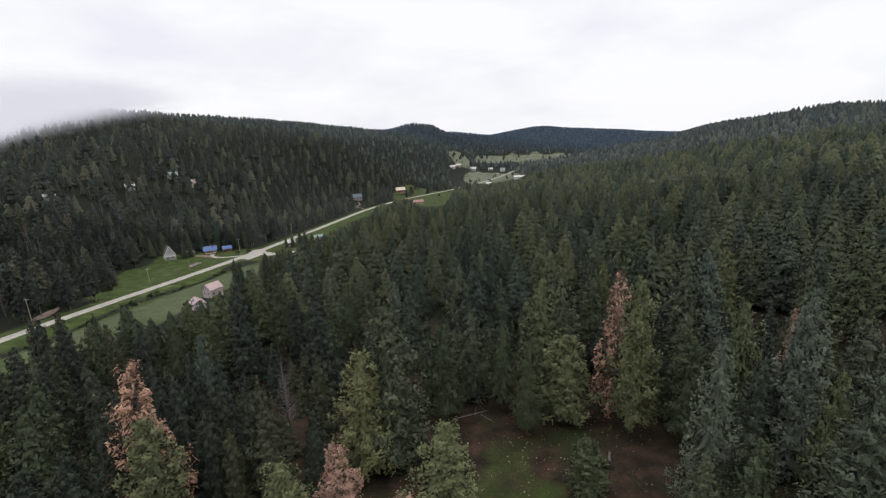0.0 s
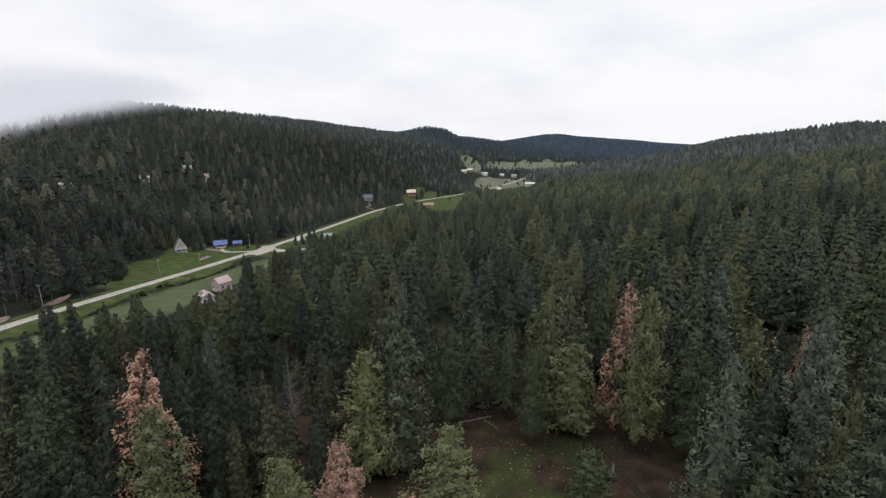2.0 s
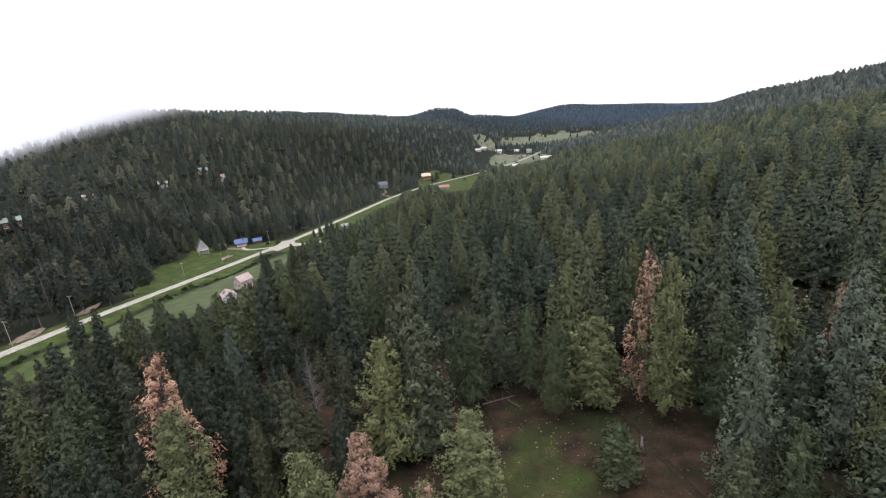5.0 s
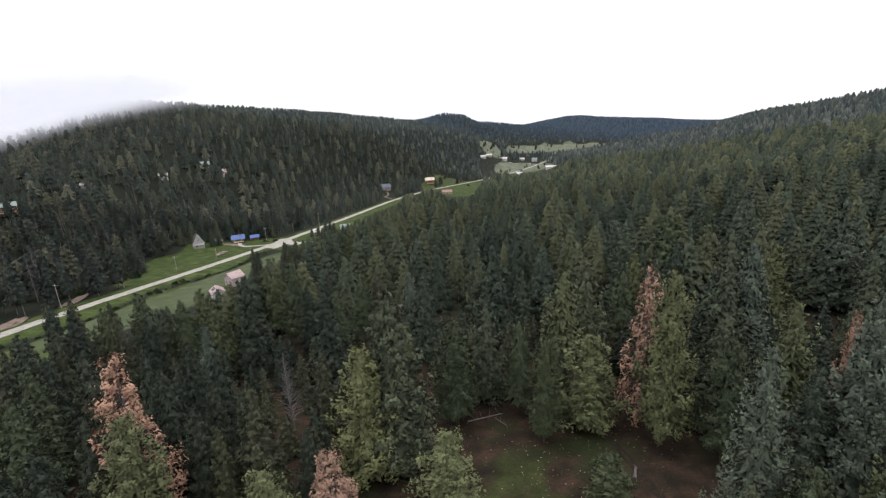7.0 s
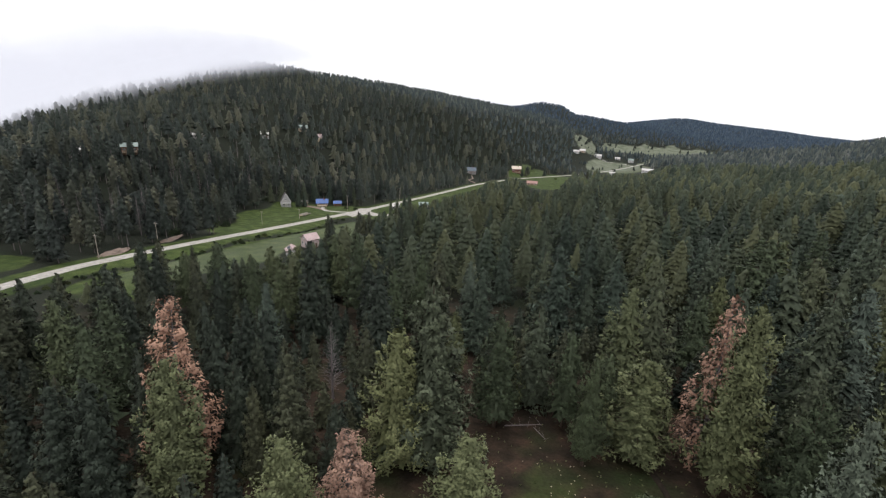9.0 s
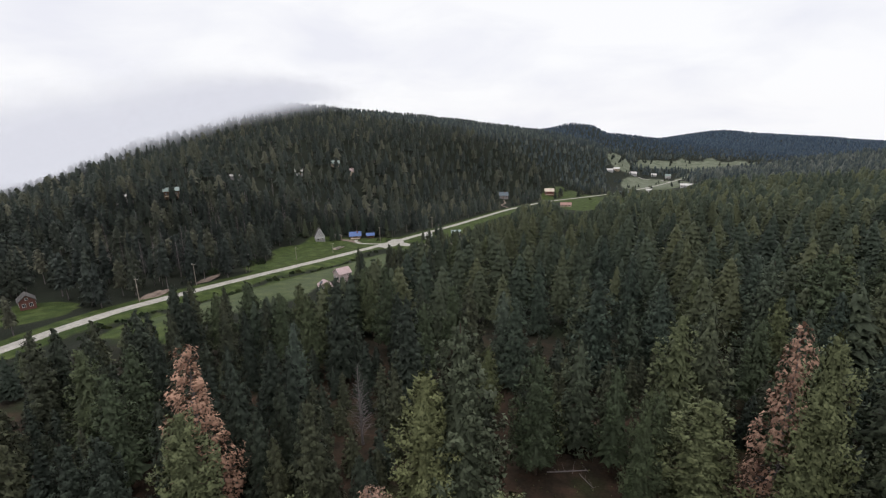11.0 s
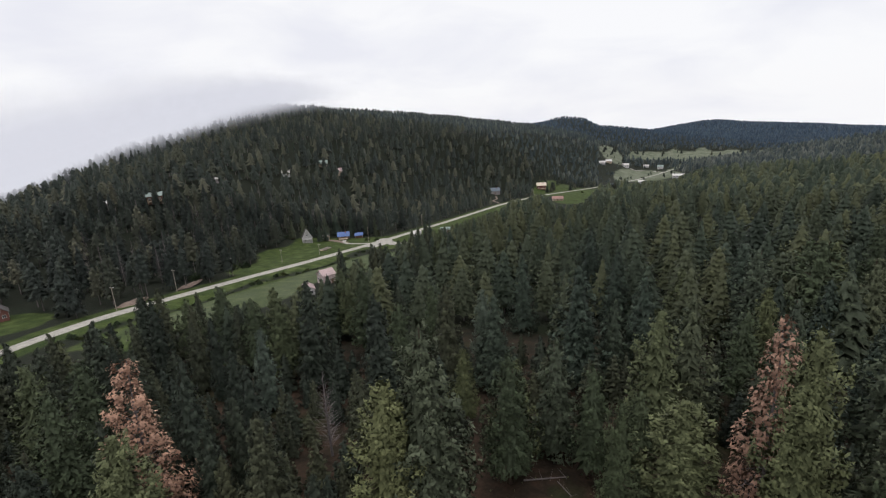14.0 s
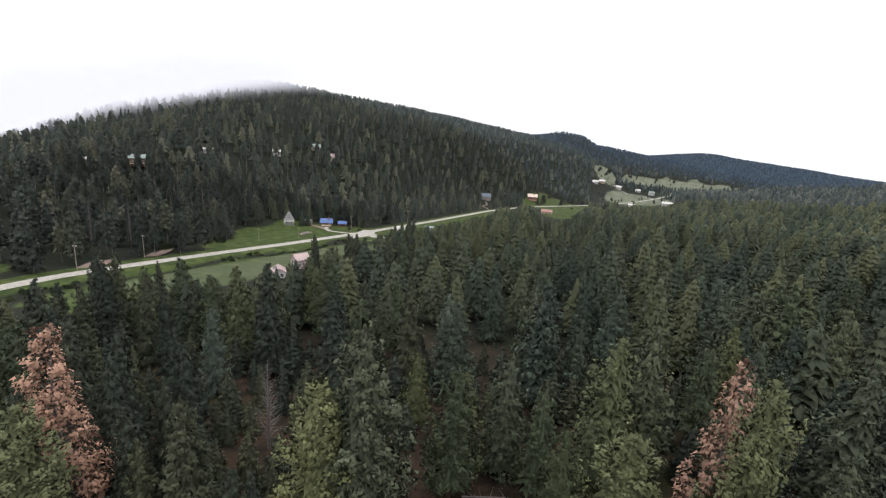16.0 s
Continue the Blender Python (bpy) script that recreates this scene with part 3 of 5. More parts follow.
# kind, x, y, height, breadth
NAMED_TREES = [
    ("D", -43.4, 60.1, 25, 1.2),
    ("Y", -38.8, 53.9, 19.5, 1.25),
    ("D", 25.9, 79.4, 25.8, 0.9),
    ("Y", 26.4, 72.4, 26.2, 0.88),
    ("D", 55.3, 78.8, 17, 0.7),
    ("B", 28.9, 54.6, 23, 0.85),
    ("B", 42.2, 59.4, 26.5, 0.9),
    ("Y", 40.4, 51.3, 19, 0.8),
    ("L", -3.3, 55.2, 15, 1.5),
    ("L", -15.4, 67.4, 20.5, 1.2),
    ("S", -11.6, 70.1, 27, 1.15),
    ("D", -17.1, 55.8, 13, 1.8),
    ("L", -22.3, 51.1, 14, 1.4),
    ("L", -7.7, 44.5, 14, 1),
    ("D", -6.8, 39.2, 18, 1.1),
    ("B", 3.9, 36.6, 16, 1.1),
    ("Y", 16.8, 77.1, 16.3, 1.7),
    ("K", -30.5, 64.6, 17, 1.1),
    ("K", -41.4, 65.3, 20, 1),
    ("G", -32.0, 81.2, 15, 1.1),
    ("K", -25.2, 80.2, 15, 1.1),
    ("K", -36.1, 121.3, 19, 0.9),
    ("K", -20.9, 109.5, 22, 1),
    ("S", 4.1, 114.8, 25, 1.15),
    ("S", -1.5, 171.6, 24, 1),
    ("S", -11.7, 197.1, 22, 1.1),
    ("P", -3.5, 80.2, 19, 1.1),
    ("S", 1.8, 89.1, 19, 1.1),
    ("P", 7.0, 83.4, 17, 0.95),
    ("Y", 15.5, 91.0, 23, 1),
    ("S", 20.5, 96.7, 24, 1),
    ("S", 16.4, 120.9, 22, 1.05),
    ("S", 12.4, 151.4, 22, 1),
    ("S", 39.1, 135.0, 24, 1.2),
    ("P", 53.7, 138.4, 24, 1.2),
    ("S", 55.7, 126.9, 23, 1),
    ("B", 48.6, 94.6, 25, 1),
    ("S", 82.5, 122.0, 26, 1.3),
    ("Y", 44.6, 75.6, 20, 1),
    ("P", 32.8, 67.9, 18, 1.1),
    ("P", 81.6, 98.0, 25, 1.2),
    ("S", 38.8, 61.4, 17, 1.1),
    ("P", 30.0, 48.2, 14, 1.2),
    ("S", 49.0, 58.8, 22, 1.1),
    ("S", 36.7, 43.0, 24, 1.1),
    ("S", 44.7, 62.6, 18, 1.1),
    ("P", 15.1, 58.3, 9, 1.9),
    ("P", 9.9, 74.0, 17, 0.85),
    ("K", -48.8, 72.4, 20, 0.85),
    ("K", -60.2, 74.1, 20, 1.1),
    ("K", -91.7, 102.5, 20, 1),
    ("K", -79.5, 82.7, 21, 1.1),
    ("K", -83.4, 98.2, 20, 1),
    ("K", -77.2, 102.3, 18, 0.9),
    ("K", -64.9, 94.8, 18, 0.8),
    ("K", -75.1, 164.1, 19, 0.8),
    ("K", -70.4, 181.4, 17, 1),
    ("P", -66.5, 116.6, 18, 1.1),
    ("P", -61.2, 120.4, 18, 1.2),
    ("P", -57.7, 133.8, 19, 1.2),
    ("P", -65.8, 107.6, 18, 1),
    ("K", -39.2, 114.5, 18, 1.1),
    ("P", -28.7, 123.5, 18, 1),
    ("K", -44.3, 49.0, 19, 1.1),
    ("K", -49.3, 48.6, 18, 1.2),
    ("K", -48.8, 59.8, 17, 1),
    ("K", -36.0, 62.2, 16, 1.1),
    ("K", -47.6, 80.4, 18, 1),
    ("B", -51.9, 92.6, 17, 0.9),
    ("S", -11.3, 109.2, 20, 1.1),
    ("P", -19.1, 162.7, 20, 1.1),
    ("P", -30.3, 107.7, 18, 1.1),
    ("P", 50.4, 135.4, 25, 1.3),
    ("S", 70.8, 136.8, 26, 1.2),
    ("S", 43.0, 91.3, 25, 1),
    ("S", 5.7, 183.5, 23, 1.1),
    ("K", -63.3, 167.5, 19, 1),
    ("P", -86.6, 109.9, 16, 1.2),
    ("P", -59.9, 61.5, 19, 1.1),
    ("K", -27.8, 61.7, 19, 1.1),
    ("K", -36.6, 67.9, 17, 0.9),
    ("K", -38.7, 73.2, 19, 1),
    ("K", -22.6, 113.3, 19, 1),
    ("S", 1.0, 127.7, 21, 1.1),
    ("P", -13.8, 95.0, 14, 1),
    ("P", 53.8, 151.0, 22, 1.3),
    ("P", 30.3, 87.3, 21, 1.2),
    ("S", 39.6, 147.2, 23, 1.2),
    ("S", 21.1, 105.3, 20, 1),
    ("P", 17.3, 99.8, 20, 1),
    ("K", -90.0, 106.0, 20, 1),
    ("P", -81.7, 115.8, 18, 1.2),
    ("K", -78.8, 89.4, 19, 0.9),
    ("P", -56.8, 105.1, 19, 1.1),
    ("P", -54.4, 131.1, 17, 1.2),
    ("P", -56.9, 116.2, 18, 1.2),
    ("K", -70.4, 157.3, 19, 0.8),
    ("K", -60.2, 165.0, 21, 1),
    ("K", -100.6, 110.3, 18, 0.9),
    ("K", -91.9, 82.9, 18, 1),
    ("K", -87.9, 91.8, 17, 1),
    ("K", -91.5, 75.6, 19, 1),
    ("K", -90.7, 71.2, 20, 1.1),
    ("K", -92.5, 119.2, 15, 0.9),
    ("P", -68.2, 111.9, 16, 1),
    ("K", -81.5, 74.3, 19, 1.1),
    ("P", -71.3, 66.3, 20, 1.1),
    ("K", -86.2, 85.5, 17, 1),
    ("K", -72.5, 97.1, 16, 1),
    ("K", -84.0, 88.7, 16, 1),
    ("K", -70.2, 107.8, 16, 1),
    ("K", -68.5, 175.1, 19, 1),
    ("K", -61.4, 214.1, 20, 1),
    ("K", -60.1, 192.9, 20, 1),
    ("P", -60.4, 170.4, 18, 1),
    ("K", -51.7, 171.9, 19, 1),
    ("P", -52.2, 204.2, 20, 1.1),
    ("P", -40.0, 206.5, 19, 1.2),
    ("S", -11.1, 146.3, 22, 0.9),
    ("S", 14.1, 156.6, 21, 1),
    ("B", 17.5, 132.4, 19, 1),
    ("S", 10.9, 118.3, 18, 1),
    ("P", 12.8, 83.6, 14, 1.1),
    ("P", 26.1, 139.1, 19, 1.2),
    ("B", 41.2, 151.1, 22, 1),
    ("P", 74.3, 167.3, 22, 1.1),
    ("S", 39.8, 114.5, 19, 1.1),
    ("P", 31.4, 110.2, 18, 1.1),
    ("P", -3.5, 84.3, 17, 1.1),
    ("K", -74.1, 81.4, 17, 1),
    ("P", -64.5, 69.1, 20, 1.1),
    ("K", -21.1, 60.8, 13, 1.1),
    ("K", -32.1, 60.2, 14, 1),
    ("S", 25.0, 48.6, 12, 1.2),
]
for kind, x, y, tall, wide in NAMED_TREES:
    plant(kind if math.hypot(x - 4, y - 16) < 66 else kind + "far", x, y, tall, (x * 1.7 + y) % 6.28, wide)

taken = np.array([(x, y) for _, x, y, _, _ in NAMED_TREES])


def scatter(step, keep, seed):
    """Jittered places over the land for which keep(x, y) holds."""
    r = np.random.default_rng(seed)
    gx, gy = np.meshgrid(np.arange(-1900, 1900, step), np.arange(-60, 3300, step))
    gx, gy = gx.ravel() + r.uniform(-0.45, 0.45, gx.size) * step, gy.ravel() + r.uniform(-0.45, 0.45, gx.size) * step
    ok = keep(gx, gy)
    return gx[ok], gy[ok], r


def bearing(x, y):
    return np.degrees(np.arctan2(x, y))


def wooded(x, y):
    return (open_ground(x, y) < 0.4) & ((np.abs(x - road_x(y)) > 9) | (y > 1060))


_ry = np.arange(60.0, 900, 10)
_rd = np.hypot(road_x(_ry) - 2.7, _ry - 16.6)
_rb = np.degrees(np.arctan2(road_x(_ry) - 2.7, _ry - 16.6))
_rs = np.degrees(np.arctan2(39.6 - height(road_x(_ry), _ry), _rd)) + np.interp(_ry, [0, 105, 150, 240, 285, 320, 540, 560, 575, 600, 615, 638, 648, 656, 705, 716, 735, 812, 832, 900], [0.3, 0.4, 2.2, 2.6, 1.0, 0.55, 0.5, -0.2, -0.35, 0.15, -0.35, -0.2, 0.5, 1.3, 1.5, 1.0, -0.45, -0.45, 0.25, 0.3])


def ceiling(x, y):
    """How high trees may grow: cut off along the camera's sight lines, so that road and hamlet fit its view."""
    d, b = np.hypot(x - 2.7, y - 16.6), np.degrees(np.arctan2(x - 2.7, y - 16.6))
    slope = np.where(b < _rb[-1], np.interp(b, _rb, _rs), np.interp(b, [_rb[-1], 8, 10, 13], [_rs[-1], 7.9, 7.0, 5.6]))
    top = 39.6 - d * np.tan(np.radians(slope)) - height(x, y)
    return np.where((x > road_x(y)) & (b < 13) & (y < 820), top, 40.0)


def hamlet(x, y):
    return (x > 12) & (x < 140) & (y > 700) & (y < 1040) & (x < road_x(y) + 60)


# the rest of the near wood, tree by tree
def near_wood(x, y):
    b, d = bearing(x, y), np.hypot(x, y)
    close = (d > 50) & ((b < -13))
    return wooded(x, y) & ((d > 78) | close) & (d < 132) & (b > -62) & (b < 50)


nx, ny, nr = scatter(12.8, near_wood, 3)
gap = np.hypot(nx[:, None] - taken[None, :, 0], ny[:, None] - taken[None, :, 1]).min(1) > np.where((ny < 112) & (nx > -38) & (nx < 28), 11.5, 7.5)
for x, y in zip(nx[gap], ny[gap]):
    tall = min(float(nr.uniform(17, 24)) * (0.72 if math.hypot(x, y) < 78 else 1.0), float(ceiling(x, y)))
    if tall < 6:
        continue
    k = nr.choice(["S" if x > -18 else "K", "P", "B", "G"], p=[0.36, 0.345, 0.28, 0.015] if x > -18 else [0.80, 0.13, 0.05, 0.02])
    plant(k if math.hypot(x - 4, y - 16) < 62 else k + "far", float(x), float(y), tall, float(nr.uniform(0, 6.28)), float(nr.uniform(0.9, 1.15)))

# young spruces that fill the gaps between the grown trees
grown_at = np.concatenate([taken, np.stack([nx[gap], ny[gap]], 1)])
ux, uy, ur = scatter(5.4, lambda x, y: wooded(x, y) & (np.hypot(x, y) > 46) & (np.hypot(x, y) < 125) & (bearing(x, y) > -58) & ((bearing(x, y) < -6) | ((np.hypot(x, y) > 84) & (bearing(x, y) < 44)))
                     & (np.hypot(x - 8, (y - 66) * 0.72) > 25), 31)
free = np.hypot(ux[:, None] - grown_at[None, :, 0], uy[:, None] - grown_at[None, :, 1]).min(1) > 4.3
for x, y in zip(ux[free], uy[free]):
    tall = min(float(ur.uniform(6, 11)), float(ceiling(x, y)))
    if tall > 4:
        plant("U", float(x), float(y), tall, float(ur.uniform(0, 6.28)), float(ur.uniform(1.2, 1.7)))

for models in KINDS.values():
    for root, used in models:
        if not used:
            for ob in (*root.children, root):
                bpy.data.objects.remove(ob)

# ---- woods further off, one mass each ----
def forest(name, label, px, py, r, models, tall, mix, warm=0.12, needles=M_WOOD_HILL):
    """Many trees of a few models joined into one mesh."""
    co, fa, tone, painted_light, leans, n = [], [], [], [], [], 0
    z = height(px, py)
    grown = r.uniform(tall[0], tall[1], len(px))
    grown = np.where(hamlet(px, py), np.where(r.uniform(size=len(px)) < 0.6, grown * 0.55, 0), grown)
    grown = np.minimum(grown, ceiling(px, py))
    ok = grown > 5
    px, py, z, grown = px[ok], py[ok], z[ok], grown[ok]
    which = r.choice(len(models), len(px), p=mix)
    for m, (corners, faces, tip_light, lean) in enumerate(models):
        at = np.nonzero(which == m)[0]
        if not len(at):
            continue
        s = grown[at] / 20.0
        w = s * r.uniform(0.95, 1.3, len(at))
        a = r.uniform(0, 6.283, len(at))
        ca, sa = np.cos(a) * w, np.sin(a) * w
        X = corners[None, :, 0] * ca[:, None] - corners[None, :, 1] * sa[:, None] + px[at, None]
        Y = corners[None, :, 0] * sa[:, None] + corners[None, :, 1] * ca[:, None] + py[at, None]
        Z = corners[None, :, 2] * s[:, None] + z[at, None]
        c = np.stack([X, Y, Z], -1).reshape(-1, 3)
        co.append(c)
        fa.append((faces[None] + len(corners) * np.arange(len(at))[:, None, None]).reshape(-1, 3) + n)
        side = warm * smooth(-20, 40, px[at] - road_x(py[at]))
        tone.append(np.repeat(np.clip(r.normal(0.22 + side + 0.2 * (m % 2), 0.34, len(at)), 0, 1), len(corners)))
        painted_light.append(np.tile(tip_light, len(at)))
        cn, sn = np.cos(a)[:, None], np.sin(a)[:, None]
        leans.append(np.stack([lean[None, :, 0] * cn - lean[None, :, 1] * sn, lean[None, :, 0] * sn + lean[None, :, 1] * cn, np.tile(lean[None, :, 2], (len(at), 1))], -1).reshape(-1, 3))
        n += len(c)
    co, tone = np.concatenate(co), np.concatenate(tone)
    ob = new(name, mesh_from(name, co, np.concatenate(fa), needles, False, tone))
    soft_normals(ob.data, np.concatenate(leans))
    at = ob.data.attributes.new("painted_light", "FLOAT", "POINT")
    at.data.foreach_set("value", np.concatenate(painted_light).astype(np.float32))
    foot = np.stack([px, py, z - 0.3], 1)
    stems = new("trunks", mesh_from("trunks", *limbs_of(foot, foot + np.stack([0 * px, 0 * px, grown * 0.6], 1), np.full(len(px), 0.24)), M_GREYBARK))
    stems.parent = ob
    return tagged(ob, label, "forest", kind="stuff")


def seen_from_camera(x, y):
    """False for ground that lies hidden behind a crest in the camera's view from its start."""
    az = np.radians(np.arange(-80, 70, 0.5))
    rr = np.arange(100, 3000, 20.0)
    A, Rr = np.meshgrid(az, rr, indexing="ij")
    e = (height(Rr * np.sin(A), Rr * np.cos(A)) + 12 - EYE_HEIGHT) / Rr
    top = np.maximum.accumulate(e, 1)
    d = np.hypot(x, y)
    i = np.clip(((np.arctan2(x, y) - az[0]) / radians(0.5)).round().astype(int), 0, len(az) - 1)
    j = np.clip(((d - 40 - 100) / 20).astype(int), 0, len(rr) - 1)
    return (height(x, y) + 24 - EYE_HEIGHT) / np.maximum(d, 1) > top[i, j]


def mid_wood(x, y):
    b, d = bearing(x, y), np.hypot(x, y)
    near = (d > 132) | ((b > 50) & (d > 70))
    return wooded(x, y) & near & (d < 380) & (b > -72) & (b < 56)


def far_wood(x, y):
    b, d = bearing(x, y), np.hypot(x, y)
    return wooded(x, y) & (d >= 380) & (d < 3250) & (b > -66) & (b < 54)


tr = np.random.default_rng(90)
MID = dict(boughs=40, tufts=11, leaf=0.56, heart=11, inner=0.84, clump=0.8)
mid_models = []
for wide, curve, low in ((0.30, 0.86, 0.08), (0.31, 0.74, 0.16), (0.28, 0.92, 0.08), (0.32, 0.66, 0.18)):
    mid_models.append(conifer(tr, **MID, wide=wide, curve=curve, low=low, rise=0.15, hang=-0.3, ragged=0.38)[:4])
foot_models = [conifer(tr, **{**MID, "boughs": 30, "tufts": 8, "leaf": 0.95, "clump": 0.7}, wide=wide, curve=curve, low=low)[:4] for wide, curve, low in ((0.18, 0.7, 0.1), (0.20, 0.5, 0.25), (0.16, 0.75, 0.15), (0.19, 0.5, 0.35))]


def far_tree(**options):
    corners, tip_light = spire(tr, **options)
    corners, lean, tip_light = faced(corners, skirt_normals(corners), tip_light)
    return corners, np.arange(len(corners)).reshape(-1, 3), tip_light, lean


horizon_models = [far_tree(tiers=2, sides=4, wide=0.34, curve=0.6) for _ in range(4)]
slope_models = [far_tree(wide=0.23, curve=0.6, tiers=5, sides=6), far_tree(wide=0.28, curve=0.42, low=0.2, tiers=5, sides=6), far_tree(wide=0.19, curve=0.7, tiers=5, sides=6), far_tree(wide=0.26, low=0.3, curve=0.4, tiers=5, sides=6)]
floor_models = [far_tree(wide=0.30, curve=0.75, tiers=5, sides=6), far_tree(wide=0.33, curve=0.6, low=0.2, tiers=5, sides=6), far_tree(wide=0.24, curve=0.7, tiers=5, sides=6), far_tree(wide=0.30, low=0.25, curve=0.4, tiers=5, sides=6)]
far_models = [far_tree(wide=0.26, curve=0.7, tiers=3, sides=5), far_tree(wide=0.31, curve=0.5, tiers=3, sides=5), far_tree(wide=0.22, tiers=3, sides=5), far_tree(wide=0.30, curve=0.45, tiers=3, sides=5)]
mx, my, mr = scatter(12.8, mid_wood, 4)
east = mx > road_x(my)
wx, wy, wr = scatter(9.2, lambda x, y: mid_wood(x, y) & (x < road_x(y)), 14)
forest("forest_near_road", "dense mixed spruce and pine forest on the valley floor", mx[east], my[east], mr, mid_models, (16, 23), [0.3, 0.32, 0.14, 0.24], 0.20, M_WOOD_FAR)
forest("forest_slope_foot", "dark spruce forest at the foot of the slope", wx, wy, wr, foot_models, (13, 21), [0.3, 0.3, 0.2, 0.2], 0.0, M_WOOD_HILL)
ax, ay, ar = scatter(11.0, lambda x, y: (np.abs(x) < 70) & (y > -60) & (y < 24) & (np.hypot(x, np.maximum(y, 0)) < np.where(y > 0, 25, 62)), 12)
forest("forest_beneath", "mixed conifers of the same dense wood", ax, ay, ar, mid_models, (11, 17), [0.3, 0.32, 0.14, 0.24], 0.20, M_WOOD_FAR)
def east_side(x, y):
    return x > np.where(y < 1040, road_x(y), 150)


for name, label, step, seed, near, far, side, models, tall, needles in (
        ("forest_hillside", "dark brownish conifer forest with grey dead trees on the lower hillside", 8.6, 5, 380, 760, False, slope_models, (6, 16.5), M_WOOD_HILL),
        ("forest_valley_floor", "olive green pine forest on the valley floor", 10.8, 15, 380, 700, True, floor_models, (12, 18), M_WOOD_FAR),
        ("forest_upper_slopes", "dark conifer forest on the upper slopes", 9.0, 6, 760, 1250, False, far_models, (6, 11), M_WOOD_THIN_HAZE),
        ("forest_east_slopes", "dark conifer forest on the eastern slopes", 9.8, 16, 700, 1250, True, far_models, (8, 14), M_WOOD_THIN_HAZE),
        ("forest_far_hills", "dark conifer forest covering the far hills, blue haze in its colour", 9.6, 9, 1250, 2100, None, far_models, (5, 8.5), M_WOOD_HAZE),
        ("forest_horizon", "dark conifer forest on the most distant ridge", 12.5, 8, 2100, 3250, None, horizon_models, (8, 13), M_WOOD_HAZE)):
    fx, fy, fr = scatter(step, lambda x, y: far_wood(x, y) & (np.hypot(x, y) >= near) & (np.hypot(x, y) < far), seed)
    ok = seen_from_camera(fx, fy)
    if side is not None:
        ok &= east_side(fx, fy) == side
    forest(name, label, fx[ok], fy[ok], fr, models, tall, [0.35, 0.25, 0.2, 0.2], 0.2 if side else 0.1, needles)

# ---- buildings, poles and small things ----
def plain(name, colour, roughness=0.7, scale=1.5, vary=0.22, specular=0.3):
    """Paint, boards or sheet with stains and a fine grain."""
    m = Nodes(name, roughness, specular)
    lo, hi = tuple(c * (1 - vary) for c in colour), tuple(min(1, c * (1 + vary)) for c in colour)
    n = m.noise(scale, 6.0)
    col = m.ramp(n, [(0.3, lo), (0.7, hi)])
    fine = m.ramp(m.noise(scale * 9, 3.0), [(0.3, (0.85, 0.85, 0.85)), (0.7, (1.1, 1.1, 1.1))])
    m.base(m.mix(1.0, col, fine, "MULTIPLY"))
    m.bump(n, 0.2, 0.05)
    return m.mat


M_WHITE = plain("white_boards", (0.466, 0.450, 0.442))
M_GREYBOARD = plain("weathered_grey_boards", (0.34, 0.33, 0.32))
M_PINKWALL = plain("faded_pink_boards", (0.403, 0.324, 0.308))
M_GREYWALL = plain("weathered_grey_boards", (0.221, 0.198, 0.190))
M_BROWN = plain("brown_logs", (0.103, 0.059, 0.036))
M_REDWALL = plain("red_brown_siding", (0.135, 0.055, 0.045))
M_TAN = plain("tan_boards", (0.332, 0.261, 0.190))
M_BLUEROOF = plain("blue_metal_roof", (0.020, 0.062, 0.190), 0.4, vary=0.12, specular=0.5)
M_PINKROOF = plain("pink_metal_roof", (0.332, 0.245, 0.237), 0.5)
M_REDROOF = plain("dusty_red_roof", (0.237, 0.134, 0.111), 0.6)
M_PALEROOF = plain("pale_sheet_roof", (0.427, 0.403, 0.379), 0.5)
M_CREAMROOF = plain("cream_roof", (0.482, 0.403, 0.324), 0.6)
M_SLATE = plain("grey_blue_roof", (0.079, 0.099, 0.118), 0.6)
M_GREENROOF = plain("grey_green_roof", (0.174, 0.213, 0.190), 0.6)
M_SHINGLE = plain("dark_shingles", (0.085, 0.078, 0.075), 0.85)
M_GLASS = plain("dark_window_glass", (0.024, 0.028, 0.036), 0.08, vary=0.1, specular=0.6)
M_POLE = plain("weathered_pole_wood", (0.237, 0.205, 0.174), 0.9, 3.0)
M_CERAMIC = plain("grey_insulator", (0.356, 0.356, 0.356), 0.3)
M_STEEL = plain("grey_steel", (0.276, 0.284, 0.292), 0.45, specular=0.5)
M_RUBBER = plain("black_rubber", (0.024, 0.024, 0.024), 0.8)
M_EARTH = mottled("bare_pink_earth", [(0.3, (0.095, 0.070, 0.055)), (0.7, (0.174, 0.130, 0.107))], 0.5, fine=3.0)
M_MUD = mottled("wet_mud", [(0.3, (0.014, 0.012, 0.009)), (0.7, (0.034, 0.025, 0.018))], 2.0, 0.9, specular=0.05)
M_STONE = mottled("pale_stone", [(0.3, (0.237, 0.198, 0.150)), (0.7, (0.379, 0.324, 0.261))], 4.0)


def box_into(bm, size, at, turn=0.0, bevel=0.0):
    got = bmesh.ops.create_cube(bm, size=1.0, matrix=Matrix.LocRotScale(at, Euler((0, 0, turn)), size))
    if bevel:
        edges = {e for v in got["verts"] for e in v.link_edges}
        bmesh.ops.bevel(bm, geom=list(edges), offset=bevel, segments=1, affect="EDGES")


def part(name, bm, material, parent, label="", at=None):
    me = bpy.data.meshes.new(name)
    bm.to_mesh(me)
    bm.free()
    me.materials.append(material)
    ob = new(name, me)
    if parent:
        ob.parent = parent
    if at is not None:
        ob.matrix_basis = at
    if label:
        ob["label"] = label
    return ob


